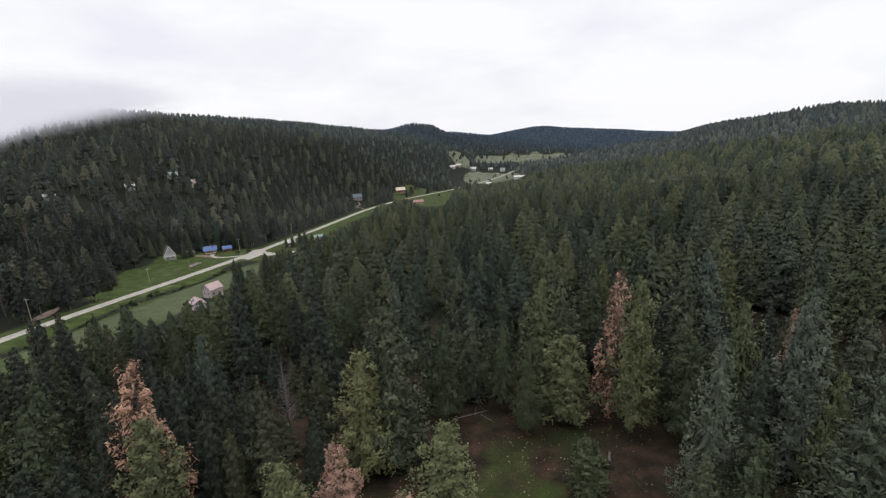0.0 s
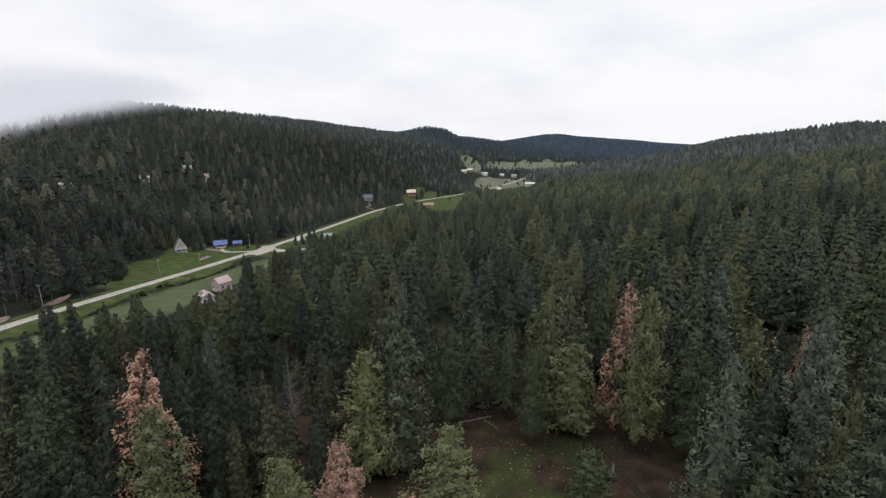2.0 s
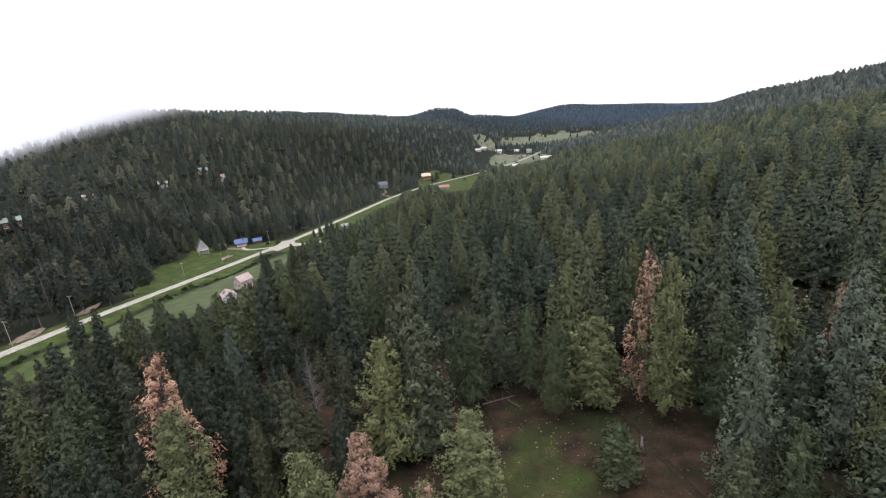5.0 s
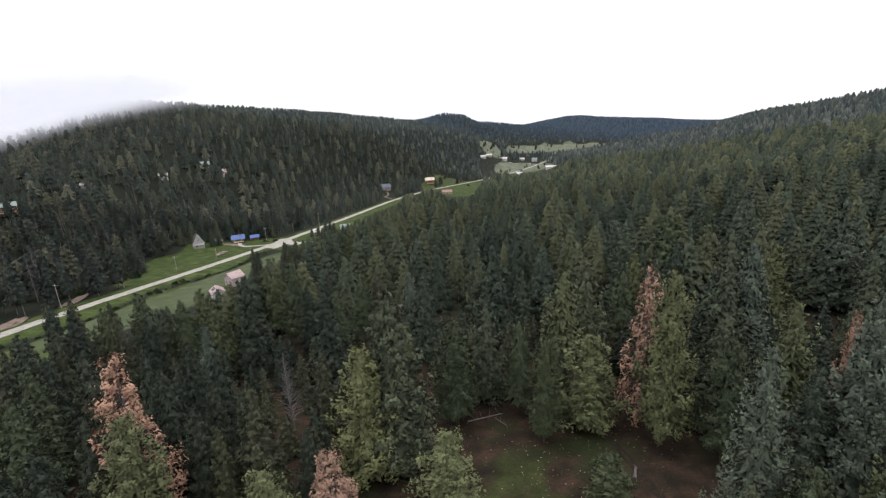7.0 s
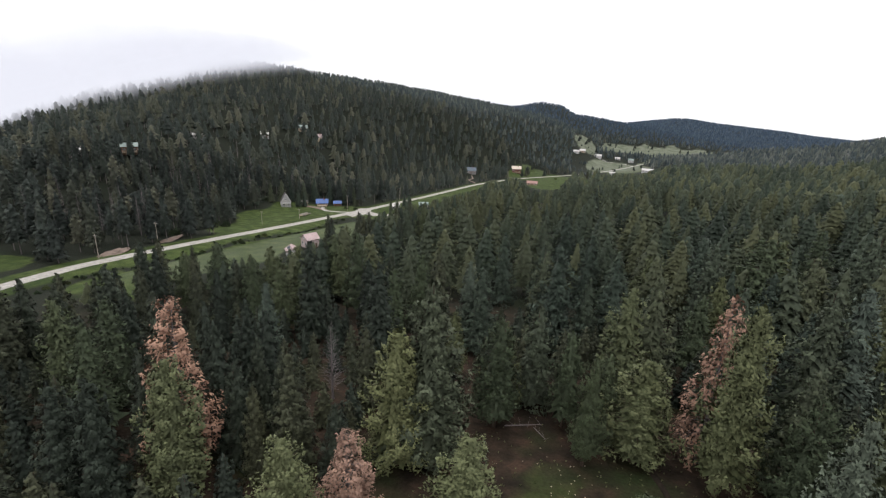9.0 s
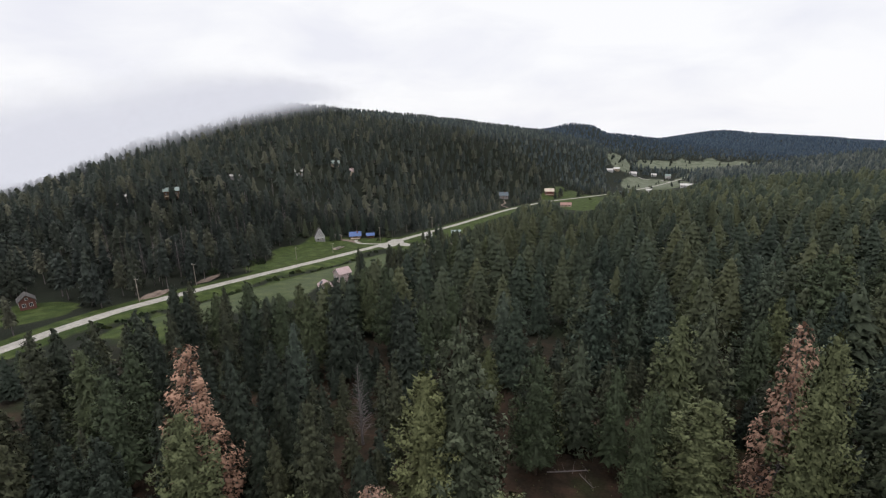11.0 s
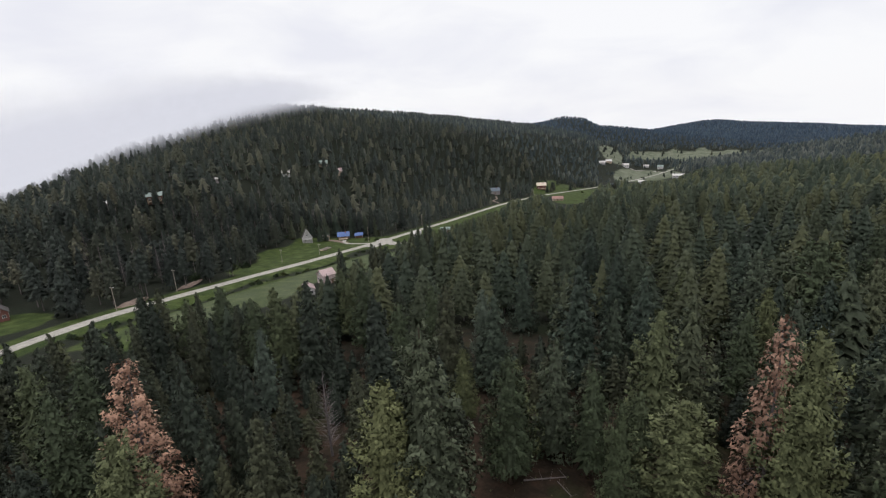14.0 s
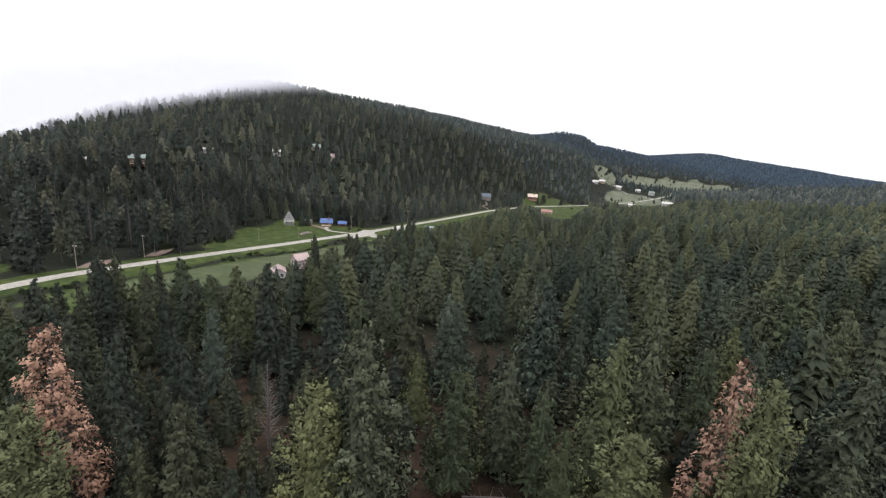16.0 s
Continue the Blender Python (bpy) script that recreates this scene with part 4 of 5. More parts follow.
def box_part(name, size, at, material, parent, label="", turn=0.0, bevel=0.03):
    bm = bmesh.new()
    box_into(bm, size, at, turn, bevel)
    return part(name, bm, material, parent, label)


def stand(name, label, category, x, y, turn=0.0, lift=0.0, group="", sunk=0.0):
    root = new(name)
    root.matrix_basis = pose(x, y, float(height(x, y)) + lift - sunk, 0, 0, turn)
    return tagged(root, label, category, group)


def gable_walls(root, w, d, h, rise, material, name="wall"):
    """A closed gabled body, w wide across the gable, d deep, standing a little in the ground."""
    bm = bmesh.new()
    ring = [(-w / 2, -1.2), (w / 2, -1.2), (w / 2, h), (0, h + rise), (-w / 2, h)]
    front = [bm.verts.new((x, -d / 2, z)) for x, z in ring]
    back = [bm.verts.new((x, d / 2, z)) for x, z in ring]
    bm.faces.new(front)
    bm.faces.new(back[::-1])
    for i in range(5):
        j = (i + 1) % 5
        bm.faces.new((front[i], back[i], back[j], front[j]))
    bmesh.ops.recalc_face_normals(bm, faces=bm.faces)
    return part(name, bm, material, root)


def roof_slopes(root, w, d, h, rise, material, over=0.5, thick=0.16, label=""):
    """Two roof slopes with overhang, seams and thickness; one part each."""
    slope = math.atan2(rise, w / 2)
    length = math.hypot(rise, w / 2) + over
    for side in (-1, 1):
        bm = bmesh.new()
        box_into(bm, (length, d + 2 * over, thick), (length / 2, 0, thick / 2), 0, 0.02)
        n = max(3, int((d + 2 * over) / 0.9))
        for i in range(n + 1):
            box_into(bm, (length, 0.06, 0.05), (length / 2, -(d / 2 + over) + 0.03 + i * (d + 2 * over - 0.06) / n, thick + 0.02))
        m = pose(0, 0, h + rise + 0.02) @ (pose(0, 0, 0, 0, 0, 180) if side < 0 else Matrix.Identity(4)) @ pose(0, 0, 0, 0, math.degrees(slope), 0)
        part("roof", bm, material, root, label, m)


def window_at(root, x, y, z, w, h, along="x", frame_material=None):
    """A framed window with its pane, proud of the wall. along: the wall's run."""
    turn = 0 if along == "x" else 90
    bm = bmesh.new()
    t = 0.12
    for dx, dz, sx, sz in ((-w / 2, 0, t, h + t), (w / 2, 0, t, h + t), (0, -h / 2, w, t), (0, h / 2, w, t), (0, 0, 0.06, h)):
        box_into(bm, (sx, 0.14, sz), (dx, 0, dz))
    win = part("window", bm, frame_material or M_WHITE, root, "", pose(x, y, z, 0, 0, turn))
    bm = bmesh.new()
    box_into(bm, (w - t, 0.04, h - t), (0, 0, 0))
    part("pane", bm, M_GLASS, win)
    return win


def house(name, label, x, y, turn, w, d, h, rise, wall, roof, windows=2, door=True, chimney=False, deck=False, over=0.5, trim=None, lift=0.0):
    """A gabled building: walls, two roof slopes, windows on the gable and long sides, a door."""
    root = stand(name, label, "house", x, y, turn, lift)
    gable_walls(root, w, d, h, rise, wall)
    roof_slopes(root, w, d, h, rise, roof, over)
    for side in (-1, 1):
        for i in range(windows):
            px = (i + 0.5) / windows * d - d / 2
            if not (side > 0 and door and i == windows // 2):
                window_at(root, side * (w / 2 + 0.03), px, h * 0.55, 1.0, 1.2, "y", trim)
        for i in (-1, 1):
            window_at(root, i * w * 0.22, side * (d / 2 + 0.03), h * 0.55, 1.0, 1.2, "x", trim)
        if rise > 1.8:
            window_at(root, 0, side * (d / 2 + 0.03), h + rise * 0.35, 0.8, 0.8, "x", trim)
    if door:
        slab = box_part("door", (0.08, 0.95, 2.05), (w / 2 + 0.04, 0.0 if windows % 2 else d * 0.5 / windows, 1.03), M_BROWN, root)
        box_part("handle", (0.06, 0.05, 0.12), (w / 2 + 0.10, (0.0 if windows % 2 else d * 0.5 / windows) + 0.36, 1.0), M_STEEL, slab, bevel=0.01)
    if chimney:
        box_part("chimney", (0.7, 0.7, 1.8), (w * 0.15, d * 0.2, h + rise), M_REDWALL, root)
    if deck:
        box_part("deck", (2.4, d * 0.9, 0.25), (w / 2 + 1.2, 0, 0.9), M_TAN, root)
        for i in range(5):
            box_part("deck_post", (0.16, 0.16, 3.2), (w / 2 + 2.25, (i / 4 - 0.5) * d * 0.86, 0.4), M_TAN, root)
        box_part("deck_rail", (0.1, d * 0.9, 0.12), (w / 2 + 2.3, 0, 2.0), M_TAN, root)
    return root


# the farmstead by the road
a_frame = house("a_frame_house", "steep-roofed house with a weathered grey-white balconied gable front", -171.5, 291, 38, 6.0, 5.2, 3.2, 5.4, M_GREYBOARD, M_SHINGLE, 2, True, False, False, 0.3)
for s in (-1, 1):
    bm = bmesh.new()
    box_into(bm, (6.5, 0.2, 0.35), (3.25, 0, 0.1))
    part("fascia", bm, M_WHITE, a_frame, "white fascia board", pose(0, -2.98, 8.66) @ (pose(0, 0, 0, 0, 0, 180) if s < 0 else Matrix.Identity(4)) @ pose(0, 0, 0, 0, math.degrees(math.atan2(5.4, 3.0)), 0))
box_part("porch", (6.0, 1.5, 0.2), (0, -3.4, 2.5), M_WHITE, a_frame, "white porch roof")
box_part("balcony_rail", (5.8, 0.1, 0.7), (0, -4.05, 3.0), M_WHITE, a_frame, "white balcony rail")
for i in range(4):
    box_part("porch_post", (0.18, 0.18, 3.4), (-2.75 + 1.833 * i, -4.05, 0.9), M_WHITE, a_frame)

blue = house("blue_roofed_house", "brown log house with a bright blue metal roof", -157, 313, -64, 6.4, 7.0, 2.6, 2.1, M_BROWN, M_BLUEROOF, 3, True, True, True, 0.7)
house("blue_roofed_annex", "small log outbuilding with a bright blue roof", -148.5, 319, -64, 4.4, 4.8, 2.3, 1.3, M_BROWN, M_BLUEROOF, 1, True, False, False, 0.6)
house("tan_shed", "tan wooden shed beside the log house", -166, 305, 40, 4, 5, 2.2, 1.0, M_TAN, M_GREYWALL, 1, True)
barn = house("pink_barn", "tall faded pink barn with a pale metal roof", -96.5, 188.5, -30, 5.2, 5.4, 3.8, 1.9, M_PINKWALL, M_PINKROOF, 2, True, False, False, 0.35)
shed = house("pink_roofed_shed", "small white shed with a pink metal roof in the meadow", -94, 171, 40, 4.4, 5.2, 2.4, 1.4, M_WHITE, M_PINKROOF, 1, True, False, False, 0.4)
bm = bmesh.new()
box_into(bm, (1.4, 2.2, 0.10), (1.3, -1.0, 0.24), 0, 0.02)
part("skylight", bm, M_GLASS, shed, "dark roof panel", pose(0, 0, 2.4 + 1.4) @ pose(0, 0, 0, 0, 0, 180) @ pose(0, 0, 0, 0, math.degrees(math.atan2(1.4, 2.3)), 0))

house("pale_house", "low house with a grey-green roof behind pines near the junction", -90, 333, -70, 4.5, 6, 2.4, 1.4, M_GREYWALL, M_GREENROOF, 2, True)
house("pale_shed", "small shed with a pale roof standing among the pines", -79, 122, 30, 3, 4, 2.2, 1.0, M_GREYWALL, M_PALEROOF, 1, True)
house("white_shed", "small white building half hidden behind pines by the junction", -105, 317, -64, 4, 5, 2.4, 1.5, M_WHITE, M_PALEROOF, 2, True)

# buildings up the valley
house("red_house", "two-storey red-brown house with a cream roof", -63, 694, -78, 8, 11.5, 5.4, 3.2, M_REDWALL, M_CREAMROOF, 3, True, True, True, 0.8)
house("slate_house", "grey house with a blue-grey roof at the wood's edge", -114, 626, -70, 9, 12, 3.6, 3.6, M_GREYWALL, M_SLATE, 3, True, True)
house("ranch_house", "low house with a dusty red roof below the road", -31, 552, -84, 7, 11, 2.6, 2.0, M_TAN, M_REDROOF, 3, True)
house("long_white_building", "long low building with a white metal roof", 117, 762, -96, 8, 16, 3.2, 2.0, M_WHITE, M_PALEROOF, 4, True)
house("long_grey_building", "long low grey metal-roofed building", 32, 712, -95, 7, 14, 2.8, 1.8, M_GREYWALL, M_SLATE, 4, True)
house("small_white_house", "small white house with a pale roof", 69, 757, -92, 5.5, 8, 2.8, 1.8, M_WHITE, M_PALEROOF, 2, True)
house("hill_house", "white house with a pale roof on the slope", 18, 960, -90, 7, 11, 3.2, 2.2, M_WHITE, M_PALEROOF, 3, True)
house("hill_house", "cream house with a pale roof among the trees", 30, 986, -85, 7, 10, 3.4, 2.4, M_TAN, M_PALEROOF, 3, True)
house("white_farmhouse", "white farmhouse with a pale roof by the field", 61, 1010, -96, 8, 12, 4.0, 2.8, M_WHITE, M_PALEROOF, 3, True)
house("white_farmhouse", "white farmhouse with a grey roof by dark trees", 123, 1020, -98, 8, 10, 4.4, 2.8, M_WHITE, M_GREENROOF, 3, True)
house("far_cottage", "small pale cottage on the far hillside", 100, 1040, -95, 7, 9, 3.0, 2.2, M_WHITE, M_PALEROOF, 2, True)

# cabins in the hillside wood
house("hillside_cabin", "pale cabin with a white metal roof in the wood", -246, 384, -58, 5, 6, 3.2, 1.8, M_WHITE, M_PALEROOF, 2, True, lift=0.3)
house("hillside_cabin", "tan cabin with a pale roof in the wood", -239, 434, -60, 6, 8, 3.2, 2.4, M_TAN, M_GREENROOF, 2, True, lift=0.3)
house("hillside_cabin", "small cream cabin with a chimney in the wood", -226, 440, -58, 5, 5, 3.4, 2.4, M_TAN, M_PINKROOF, 2, True, True, lift=0.3)
house("hillside_cabin", "low white-roofed cabin half hidden by trees", -264, 328, -52, 5, 8, 2.8, 1.4, M_GREYWALL, M_PALEROOF, 2, True, lift=0.4)
house("white_roofed_house", "white-roofed house on the wooded slope", -287, 250, -42, 6, 8, 3.4, 1.4, M_GREYWALL, M_PALEROOF, 3, True, lift=0.8)
house("deck_house", "brown house with a grey-green roof and a deck", -270, 272, -46, 6.5, 9, 4.2, 2.0, M_BROWN, M_GREENROOF, 3, True, False, True, lift=1.2)
house("red_cabin", "dark red cabin at the edge of the wood", -191, 129, 62, 4.6, 5.4, 3.4, 2.0, M_REDWALL, M_SHINGLE, 2, True)

# spruces close about the farmstead
for x, y, tall, wide in ((-165, 296, 12, 1.0), (-163, 300, 10, 1.1), (-179, 299, 15, 1.0), (-182, 291, 13, 1.0), (-176, 305, 16, 1.0), (-170, 312, 15, 1.1),
                         (-167, 321, 17, 1.0), (-158, 327, 16, 1.0), (-149, 331, 15, 1.0), (-141, 330, 13, 1.0), (-186, 283, 12, 1.1), (-136, 322, 10, 1.1), (-192, 270, 11, 1.2), (-183, 276, 9, 1.3),
                         (-101, 309, 9, 1.1), (-97, 312, 11, 1.0), (-105, 308, 7, 1.1), (-92, 306, 12, 1.0)):
    plant("Sfar", x, y, tall, x % 6.28, wide)

# bare grey trees at the foot of the slope
dr = np.random.default_rng(44)
for i in range(64):
    y = float(dr.uniform(165, 350))
    x = float(road_x(y)) - float(np.interp(y, [175, 250, 290, 345], [26, 56, 66, 34])) - float(abs(dr.normal(0, 34)))
    plant("Gfar", x, y, float(dr.uniform(13, 20)), float(dr.uniform(0, 6.28)), float(dr.uniform(0.5, 0.8)))


def utility_pole(x, y, tall, turn):
    root = stand("utility_pole", "weathered wooden utility pole with one crossarm", "pole", x, y, turn, group="utility poles along the road")
    bm = bmesh.new()
    bmesh.ops.create_cone(bm, cap_ends=True, segments=10, radius1=0.15, radius2=0.10, depth=tall + 1, matrix=Matrix.Translation((0, 0, tall / 2 - 0.5)))
    part("shaft", bm, M_POLE, root)
    arm = box_part("crossarm", (1.8, 0.10, 0.12), (0, 0.18, tall - 0.6), M_POLE, root)
    for i in (-0.8, -0.35, 0.35, 0.8):
        bm = bmesh.new()
        bmesh.ops.create_cone(bm, cap_ends=True, segments=8, radius1=0.07, radius2=0.05, depth=0.24, matrix=Matrix.Translation((i, 0.18, tall - 0.41)))
        part("insulator", bm, M_CERAMIC, arm)


for x, y, tall in ((-155.5, 144, 9), (-156, 171, 9.5), (-152, 199, 9), (-149, 232, 7), (-140, 254, 6), (-131.5, 299, 10), (-121, 372, 10)):
    utility_pole(x, y, tall, 6)


def trailer(x, y, turn):
    root = stand("flat_trailer", "long grey flatbed trailer parked on the grass", "trailer", x, y, turn)
    box_part("bed", (7.0, 2.2, 0.22), (0, 0, 0.85), M_TAN, root)
    for s in (-1, 1):
        box_part("side_board", (7.0, 0.08, 0.6), (0, s * 1.08, 1.25), M_GREYWALL, root)
    box_part("tow_bar", (1.8, 0.14, 0.14), (4.2, 0, 0.75), M_STEEL, root)
    for dx in (-1.4, -0.5):
        for s in (-1, 1):
            bm = bmesh.new()
            bmesh.ops.create_cone(bm, cap_ends=True, segments=14, radius1=0.38, radius2=0.38, depth=0.25, matrix=pose(dx, s * 0.95, 0.36, 90, 0, 0))
            wheel = part("wheel", bm, M_RUBBER, root)
            bm = bmesh.new()
            bmesh.ops.create_cone(bm, cap_ends=True, segments=10, radius1=0.2, radius2=0.2, depth=0.28, matrix=pose(dx, s * 0.95, 0.36, 90, 0, 0))
            part("rim", bm, M_STEEL, wheel)


trailer(-144, 267, 75)


def lane(name, label, points, width, material=None, lift=0.06):
    p = np.array(points, float)
    d = np.concatenate([[0], np.cumsum(np.hypot(*np.diff(p, axis=0).T))])
    t = np.linspace(0, d[-1], max(6, int(d[-1] / 1.5)))
    c = np.stack([np.interp(t, d, p[:, 0]), np.interp(t, d, p[:, 1])], 1)
    for _ in range(4):
        c[1:-1] = (c[:-2] + c[1:-1] * 2 + c[2:]) / 4
    return tagged(track(name, c, width, material or M_GRAVEL, lift), label, "road", kind="structure")


lane("driveway", "pale gravel driveway to the log house", [(-123, 291), (-132, 290), (-143, 292), (-151, 301), (-153, 307)], 3.2)
lane("yard", "bare trodden earth yard beside the log house", [(-146, 297), (-152, 301), (-158, 304), (-163, 303)], 6.5, M_EARTH, 0.02)
lane("junction", "wide gravel turnout where a side road leaves", [(-125, 305), (-118, 296), (-108, 290), (-95, 287), (-80, 290)], 9.0, lift=0.09)
lane("turnout", "broad gravel apron beside the road", [(-126, 311), (-119, 300), (-118, 288), (-121, 276)], 9.0, lift=0.07)
lane("fork", "gravel lane climbing to the grey house", [(-93, 548), (-99, 566), (-108, 584), (-106, 602), (-111, 617)], 2.6, M_EARTH)
lane("field_road", "pale road curving past the far field", [(118, 951), (120, 976), (111, 994), (93, 1007), (70, 1013)], 6.0)
lane("forest_track", "muddy wheel track through the glade", [(17, 84), (20.5, 71), (22.5, 61), (24.5, 50), (27, 38)], 1.3, M_MUD, -0.02)


vr = np.random.default_rng(57)
vx, vy = vr.uniform(-70, 330, 1700), vr.uniform(530, 1260, 1700)
built = [(-63, 694), (-31, 552), (117, 762), (32, 712), (69, 757), (18, 960), (30, 986), (61, 1010), (123, 1020), (100, 1040)]
clear = (open_ground(vx, vy) > 0.35) & (np.abs(vx - road_x(vy)) > 8) & (vr.uniform(size=1700) < np.where(vy > 1070, 0.22, 0.6))
for hx, hy in built:
    clear &= np.hypot(vx - hx, vy - hy) > 11
    clear &= ~((np.abs(vx - hx - (vy - hy) * 0.08) < 6) & (vy < hy) & (vy > hy - 45))
forest("valley_trees", "scattered dark trees between the houses and fields", vx[clear], vy[clear], vr, mid_models, (6, 13), [0.2, 0.4, 0.1, 0.3], 0.1, M_WOOD_HILL)


def heap(name, label, category, x, y, size, material, seed, kind=""):
    """An uneven low mound."""
    bm = bmesh.new()
    bmesh.ops.create_icosphere(bm, subdivisions=4, radius=1.0)
    for v in bm.verts:
        n = noise.noise(v.co * 2.3 + Vector((seed, 0, 0))) * 0.35 + noise.noise(v.co * 6.1 + Vector((0, seed, 0))) * 0.12
        v.co = Vector((v.co.x * size[0], v.co.y * size[1], v.co.z * size[2])) * (1 + n)
    for f in bm.faces:
        f.smooth = True
    ob = part(name, bm, material, None, "", pose(x, y, float(height(x, y)) - size[2] * 0.25, 0, 0, seed * 40))
    return tagged(ob, label, category, kind=kind)


heap("earth_bank", "bare pinkish earth bank beside the road", "earth", -158, 150, (3.0, 9, 0.8), M_EARTH, 0.1, "structure")
heap("earth_bank", "bare stony earth bank beside the road", "earth", -158, 176, (2.2, 11, 0.5), M_EARTH, 0.12, "structure")


def bush_model(seed):
    r = np.random.default_rng(seed)
    n = 120
    d = unit(r.normal(size=(n, 3)))
    d[:, 2] = np.abs(d[:, 2])
    p = d * r.uniform(0.6, 1.0, (n, 1)) * np.array([1.0, 1.0, 0.8]) * (1 + 0.25 * np.sin(d[:, :1] * 5 + seed))
    c = spikes(p, d + np.array([0, 0, 0.3]), np.full(n, 0.30), np.full(n, 0.12), 6, 0.8, r)
    stems = limbs_of(np.zeros((14, 3)) + r.normal(0, 0.06, (14, 3)) * [1, 1, 0] + [0, 0, -0.2], unit(r.normal(size=(14, 3)) * [1, 1, 0.4] + [0, 0, 0.8]) * 0.75, np.full(14, 0.035))
    root = new("bush")
    tagged(root, "rounded dark green bush in the meadow", "bush", "bushes along the road and meadow")
    s = new("stems", mesh_from("stems", *stems, M_BARK))
    s.parent = root
    f = new("leaves", crown_mesh("leaves", c, np.arange(len(c)).reshape(-1, 3), M_BUSH))
    f.parent = root
    return root


bush_roots = [[bush_model(i), False] for i in (1, 2, 3)]


def bush(x, y, r, tall):
    b = bush_roots[int(abs(x * 3 + y)) % 3]
    m = Matrix.LocRotScale((x, y, float(height(x, y)) - 0.05), Euler((0, 0, x * 2.1)), (r, r, tall))
    if b[1]:
        copy_thing(b[0], m).matrix_basis = m
    else:
        b[0].matrix_basis, b[1] = m, True


for x, y, r, tall in ((-164, 212, 3.6, 4.2), (-170, 220, 3.2, 4.2), (-161, 219, 2.4, 3.0), (-165, 190, 2.6, 3.6), (-168, 180, 2.2, 3), (-193, 276, 2, 2.4), (-186, 290, 2, 2.2), (-128, 304, 1.6, 1.8), (-136, 306, 1.8, 1.8)):
    bush(x, y, r, tall)
br = np.random.default_rng(17)
for y in np.arange(112, 268, 2.1):
    x = float(road_x(y)) + 13.5 + 2.2 * math.sin(y * 0.09) + br.normal(0, 1.1)
    if br.uniform() < 0.72:
        r = br.uniform(0.5, 1.5)
        bush(x, float(y + br.normal(0, 1.5)), float(r), float(r * br.uniform(0.8, 1.2)))
for x, y in ((-8, 640), (22, 654), (-25, 716), (80, 880), (130, 930)):
    bush(x, y, 1.8, 2.4)


def fallen_log(x, y, long, thick, turn, label):
    root = stand("fallen_log", label, "log", x, y, turn, group="fallen timber in the glade")
    r = np.random.default_rng(int(abs(x * 10 + y)))
    bm = bmesh.new()
    bmesh.ops.create_cone(bm, cap_ends=True, segments=9, radius1=thick, radius2=thick * 0.6, depth=long, matrix=pose(0, 0, thick * 0.8, 0, 90, 0))
    part("stem", bm, M_GREYBARK, root)
    for i in range(4):
        bm = bmesh.new()
        bmesh.ops.create_cone(bm, cap_ends=True, segments=5, radius1=thick * 0.3, radius2=0.01, depth=long * 0.3,
                              matrix=pose(long * (i / 4 - 0.35), 0, thick + long * 0.1, r.uniform(-50, 50), r.uniform(-50, 50), 0))
        part("branch", bm, M_GREYBARK, root)


for x, y, long, thick, turn, label in ((20.8, 66, 2.2, 0.24, 70, "short pale fallen log beside the track"), (1, 82, 6, 0.12, 20, "thin grey fallen trunk on brown needles"),
                                       (-3, 84, 5, 0.10, 75, "thin grey fallen trunk on brown needles"), (4, 80, 4, 0.08, 130, "broken grey branch on the forest floor"),
                                       (-14, 58, 5, 0.12, 10, "thin grey fallen trunk on brown needles"), (26, 86, 5, 0.1, 50, "thin grey fallen trunk on brown needles")):
    fallen_log(x, y, long, thick, turn, label)

# low plants and pale stones on the glade floor
gr = np.random.default_rng(23)
gx, gy = gr.uniform(-12, 30, 420), gr.uniform(44, 96, 420)
keep = (np.hypot(gx - 8, (gy - 66) * 0.72) < 22)
gx, gy = gx[keep], gy[keep]
gz = height(gx, gy)
corners = spikes(np.stack([gx, gy, gz + 0.12], 1), np.tile([0, 0, 1.0], (len(gx), 1)), np.full(len(gx), 0.34), np.full(len(gx), 0.07), 6, 0.8, gr)
herbs = new("ground_plants", crown_mesh("ground_plants", corners, np.arange(len(corners)).reshape(-1, 3), M_LIME))
tagged(herbs, "low green plants scattered over the glade", "plants", kind="stuff")
sx, sy = gr.normal(9, 6, 80), gr.normal(66, 7, 80)
sz = height(sx, sy)
base = np.array([(1, 0, 0), (0, 1, 0), (-1, 0, 0), (0, -1, 0), (0, 0, 0.7), (0, 0, -0.5)])
tri = np.array([(0, 1, 4), (1, 2, 4), (2, 3, 4), (3, 0, 4), (1, 0, 5), (2, 1, 5), (3, 2, 5), (0, 3, 5)])
sc = gr.uniform(0.05, 0.13, (80, 1, 1)) * gr.uniform(0.6, 1.4, (80, 6, 3))
co = (base[None] * sc + np.stack([sx, sy, sz + 0.04], 1)[:, None]).reshape(-1, 3)
fa = (tri[None] + 6 * np.arange(80)[:, None, None]).reshape(-1, 3)
stones = new("loose_stones", mesh_from("loose_stones", co, fa, M_STONE, False))
tagged(stones, "small pale stones and cones scattered on the glade", "stones", kind="stuff")

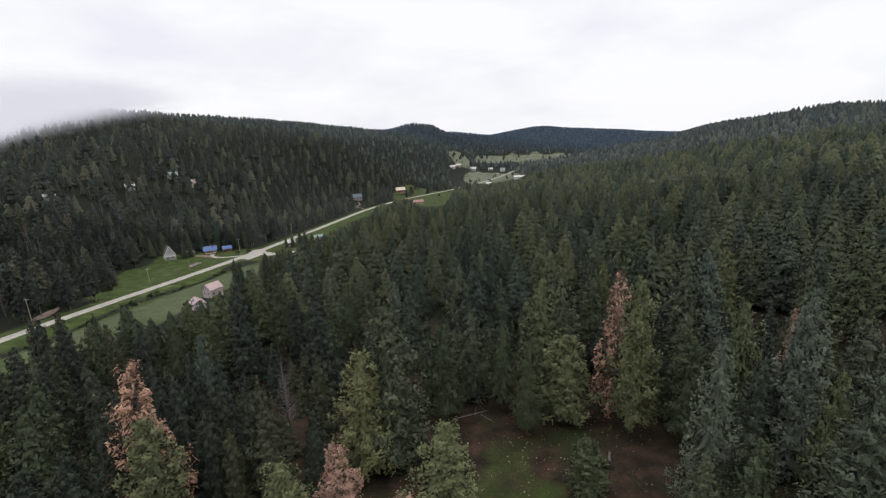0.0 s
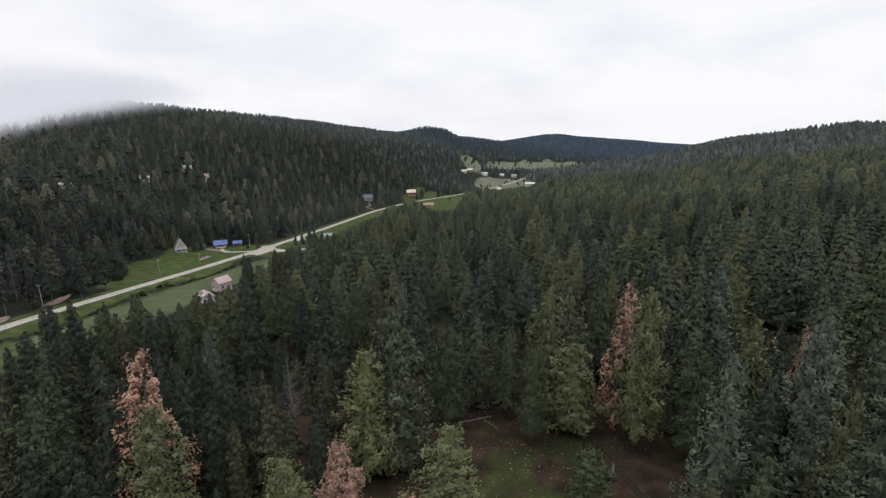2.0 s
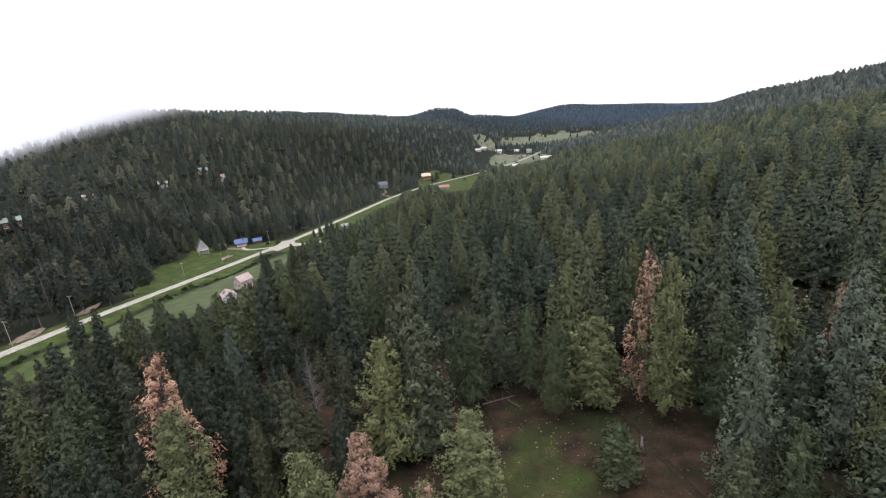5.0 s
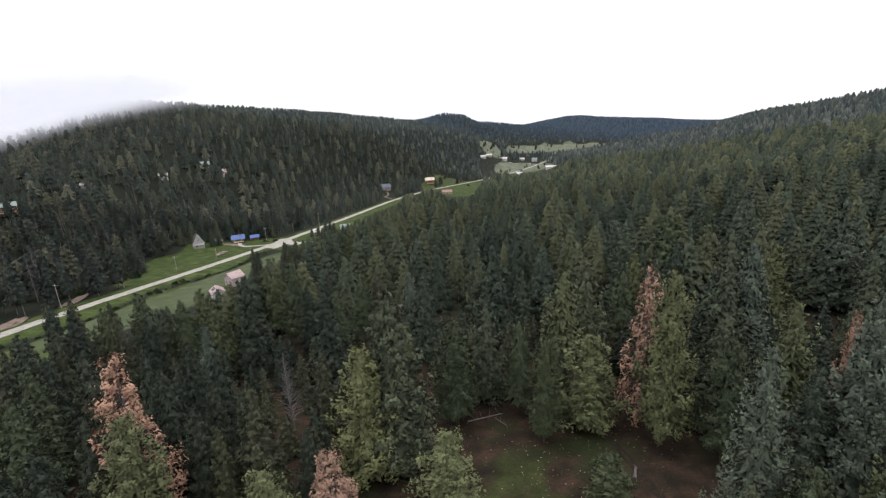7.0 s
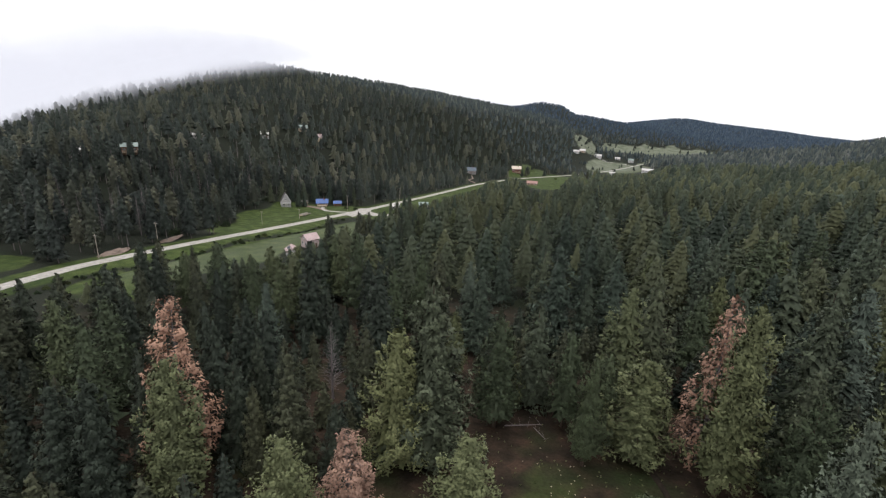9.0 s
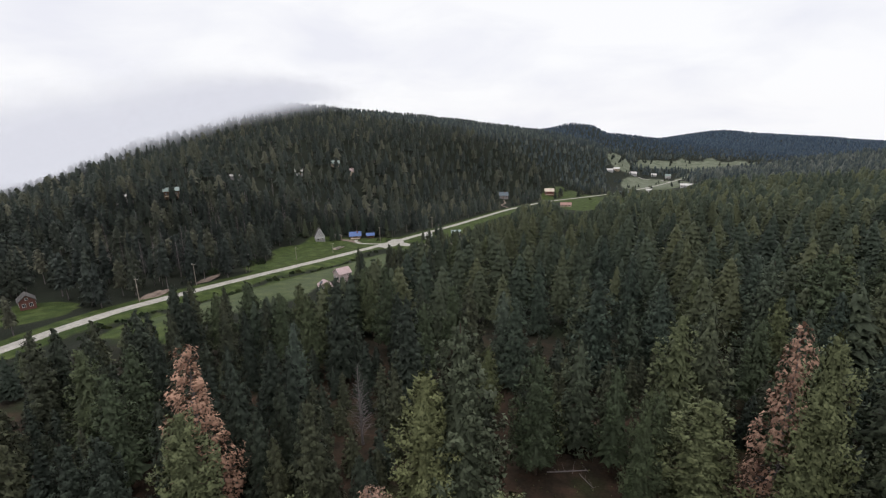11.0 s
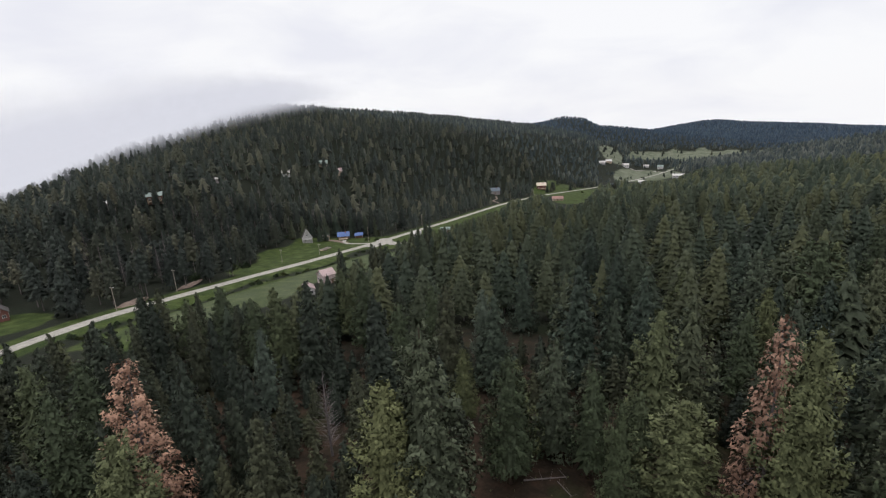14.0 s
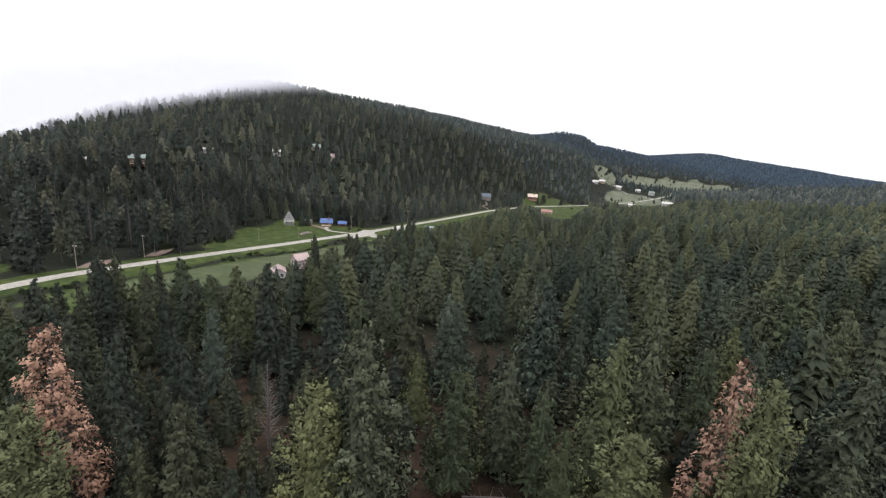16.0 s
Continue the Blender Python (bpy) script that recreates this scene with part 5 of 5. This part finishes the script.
# ---- low cloud over the hilltop ----
def cloud_material():
    m = bpy.data.materials.new("cloud")
    m.use_nodes = True
    t = m.node_tree
    t.nodes.clear()
    out, mixer = t.nodes.new("ShaderNodeOutputMaterial"), t.nodes.new("ShaderNodeMixShader")
    glow, clear = t.nodes.new("ShaderNodeEmission"), t.nodes.new("ShaderNodeBsdfTransparent")
    # the mist glows by itself, in place of light from the sky
    glow.inputs["Color"].default_value = rgb(0.72, 0.73, 0.81)
    veil, geo, noise_tex, mul = t.nodes.new("ShaderNodeAttribute"), t.nodes.new("ShaderNodeNewGeometry"), t.nodes.new("ShaderNodeTexNoise"), t.nodes.new("ShaderNodeMath")
    veil.attribute_name = "veil"
    noise_tex.inputs["Scale"].default_value, noise_tex.inputs["Detail"].default_value = 0.012, 6.0
    ramp = t.nodes.new("ShaderNodeMapRange")
    ramp.inputs["From Min"].default_value, ramp.inputs["From Max"].default_value = 0.3, 0.62
    ramp.inputs["To Min"].default_value = 0.5
    mul.operation = "MULTIPLY"
    t.links.new(geo.outputs["Position"], noise_tex.inputs["Vector"])
    t.links.new(noise_tex.outputs["Fac"], ramp.inputs["Value"])
    t.links.new(ramp.outputs[0], mul.inputs[0])
    t.links.new(veil.outputs["Fac"], mul.inputs[1])
    t.links.new(mul.outputs[0], mixer.inputs[0])
    t.links.new(clear.outputs[0], mixer.inputs[1])
    t.links.new(glow.outputs[0], mixer.inputs[2])
    t.links.new(mixer.outputs[0], out.inputs[0])
    return m


M_CLOUD = cloud_material()


def cloud_layers():
    """Thin curved veils of mist, one behind another, set before the hilltop to fit the camera's view."""
    co, fa, veil, n = [], [], [], 0
    az = np.linspace(-72, -14, 60)
    up = np.linspace(0, 1, 40)
    for i, r in enumerate(np.linspace(560, 720, 6)):
        A, U = np.meshgrid(np.radians(az), up)
        D = np.degrees(A)
        base = np.interp(D, [-72, -60, -55, -51, -46, -42, -38, -34, -30, -26, -20, -14], [-5.2, -1.2, 0.5, 1.7, 3.8, 4.9, 6.1, 7.0, 7.6, 7.8, 8.8, 9.2])
        low = 41.5 + r * np.tan(np.radians(base)) - 5 * math.sin(i * 1.9)
        Z = low + U * 190 + fall(r * np.sin(A), r * np.cos(A))
        k = np.interp(D, [-60, -42, -32, -24], [1.2, 0.9, 0.5, 0.25])
        a = smooth(0, 0.17, U) * smooth(0.46, 0.12, U / k) * smooth(-72, -58, D) * smooth(-23, -35, D) * 0.92
        co.append(np.stack([r * np.sin(A), r * np.cos(A), Z], -1).reshape(-1, 3))
        veil.append(a.ravel())
        i4 = np.arange(A.size).reshape(A.shape) + n
        fa.append(np.stack([i4[:-1, :-1], i4[:-1, 1:], i4[1:, 1:], i4[1:, :-1]], -1).reshape(-1, 4))
        n += A.size
    me = mesh_from("low_cloud", np.concatenate(co), np.concatenate(fa), M_CLOUD)
    at = me.attributes.new("veil", "FLOAT", "POINT")
    at.data.foreach_set("value", np.concatenate(veil).astype(np.float32))
    ob = new("low_cloud", me)
    ob.visible_shadow = False
    return tagged(ob, "white low cloud drifting over the hilltop", "cloud", kind="stuff")


cloud_layers()
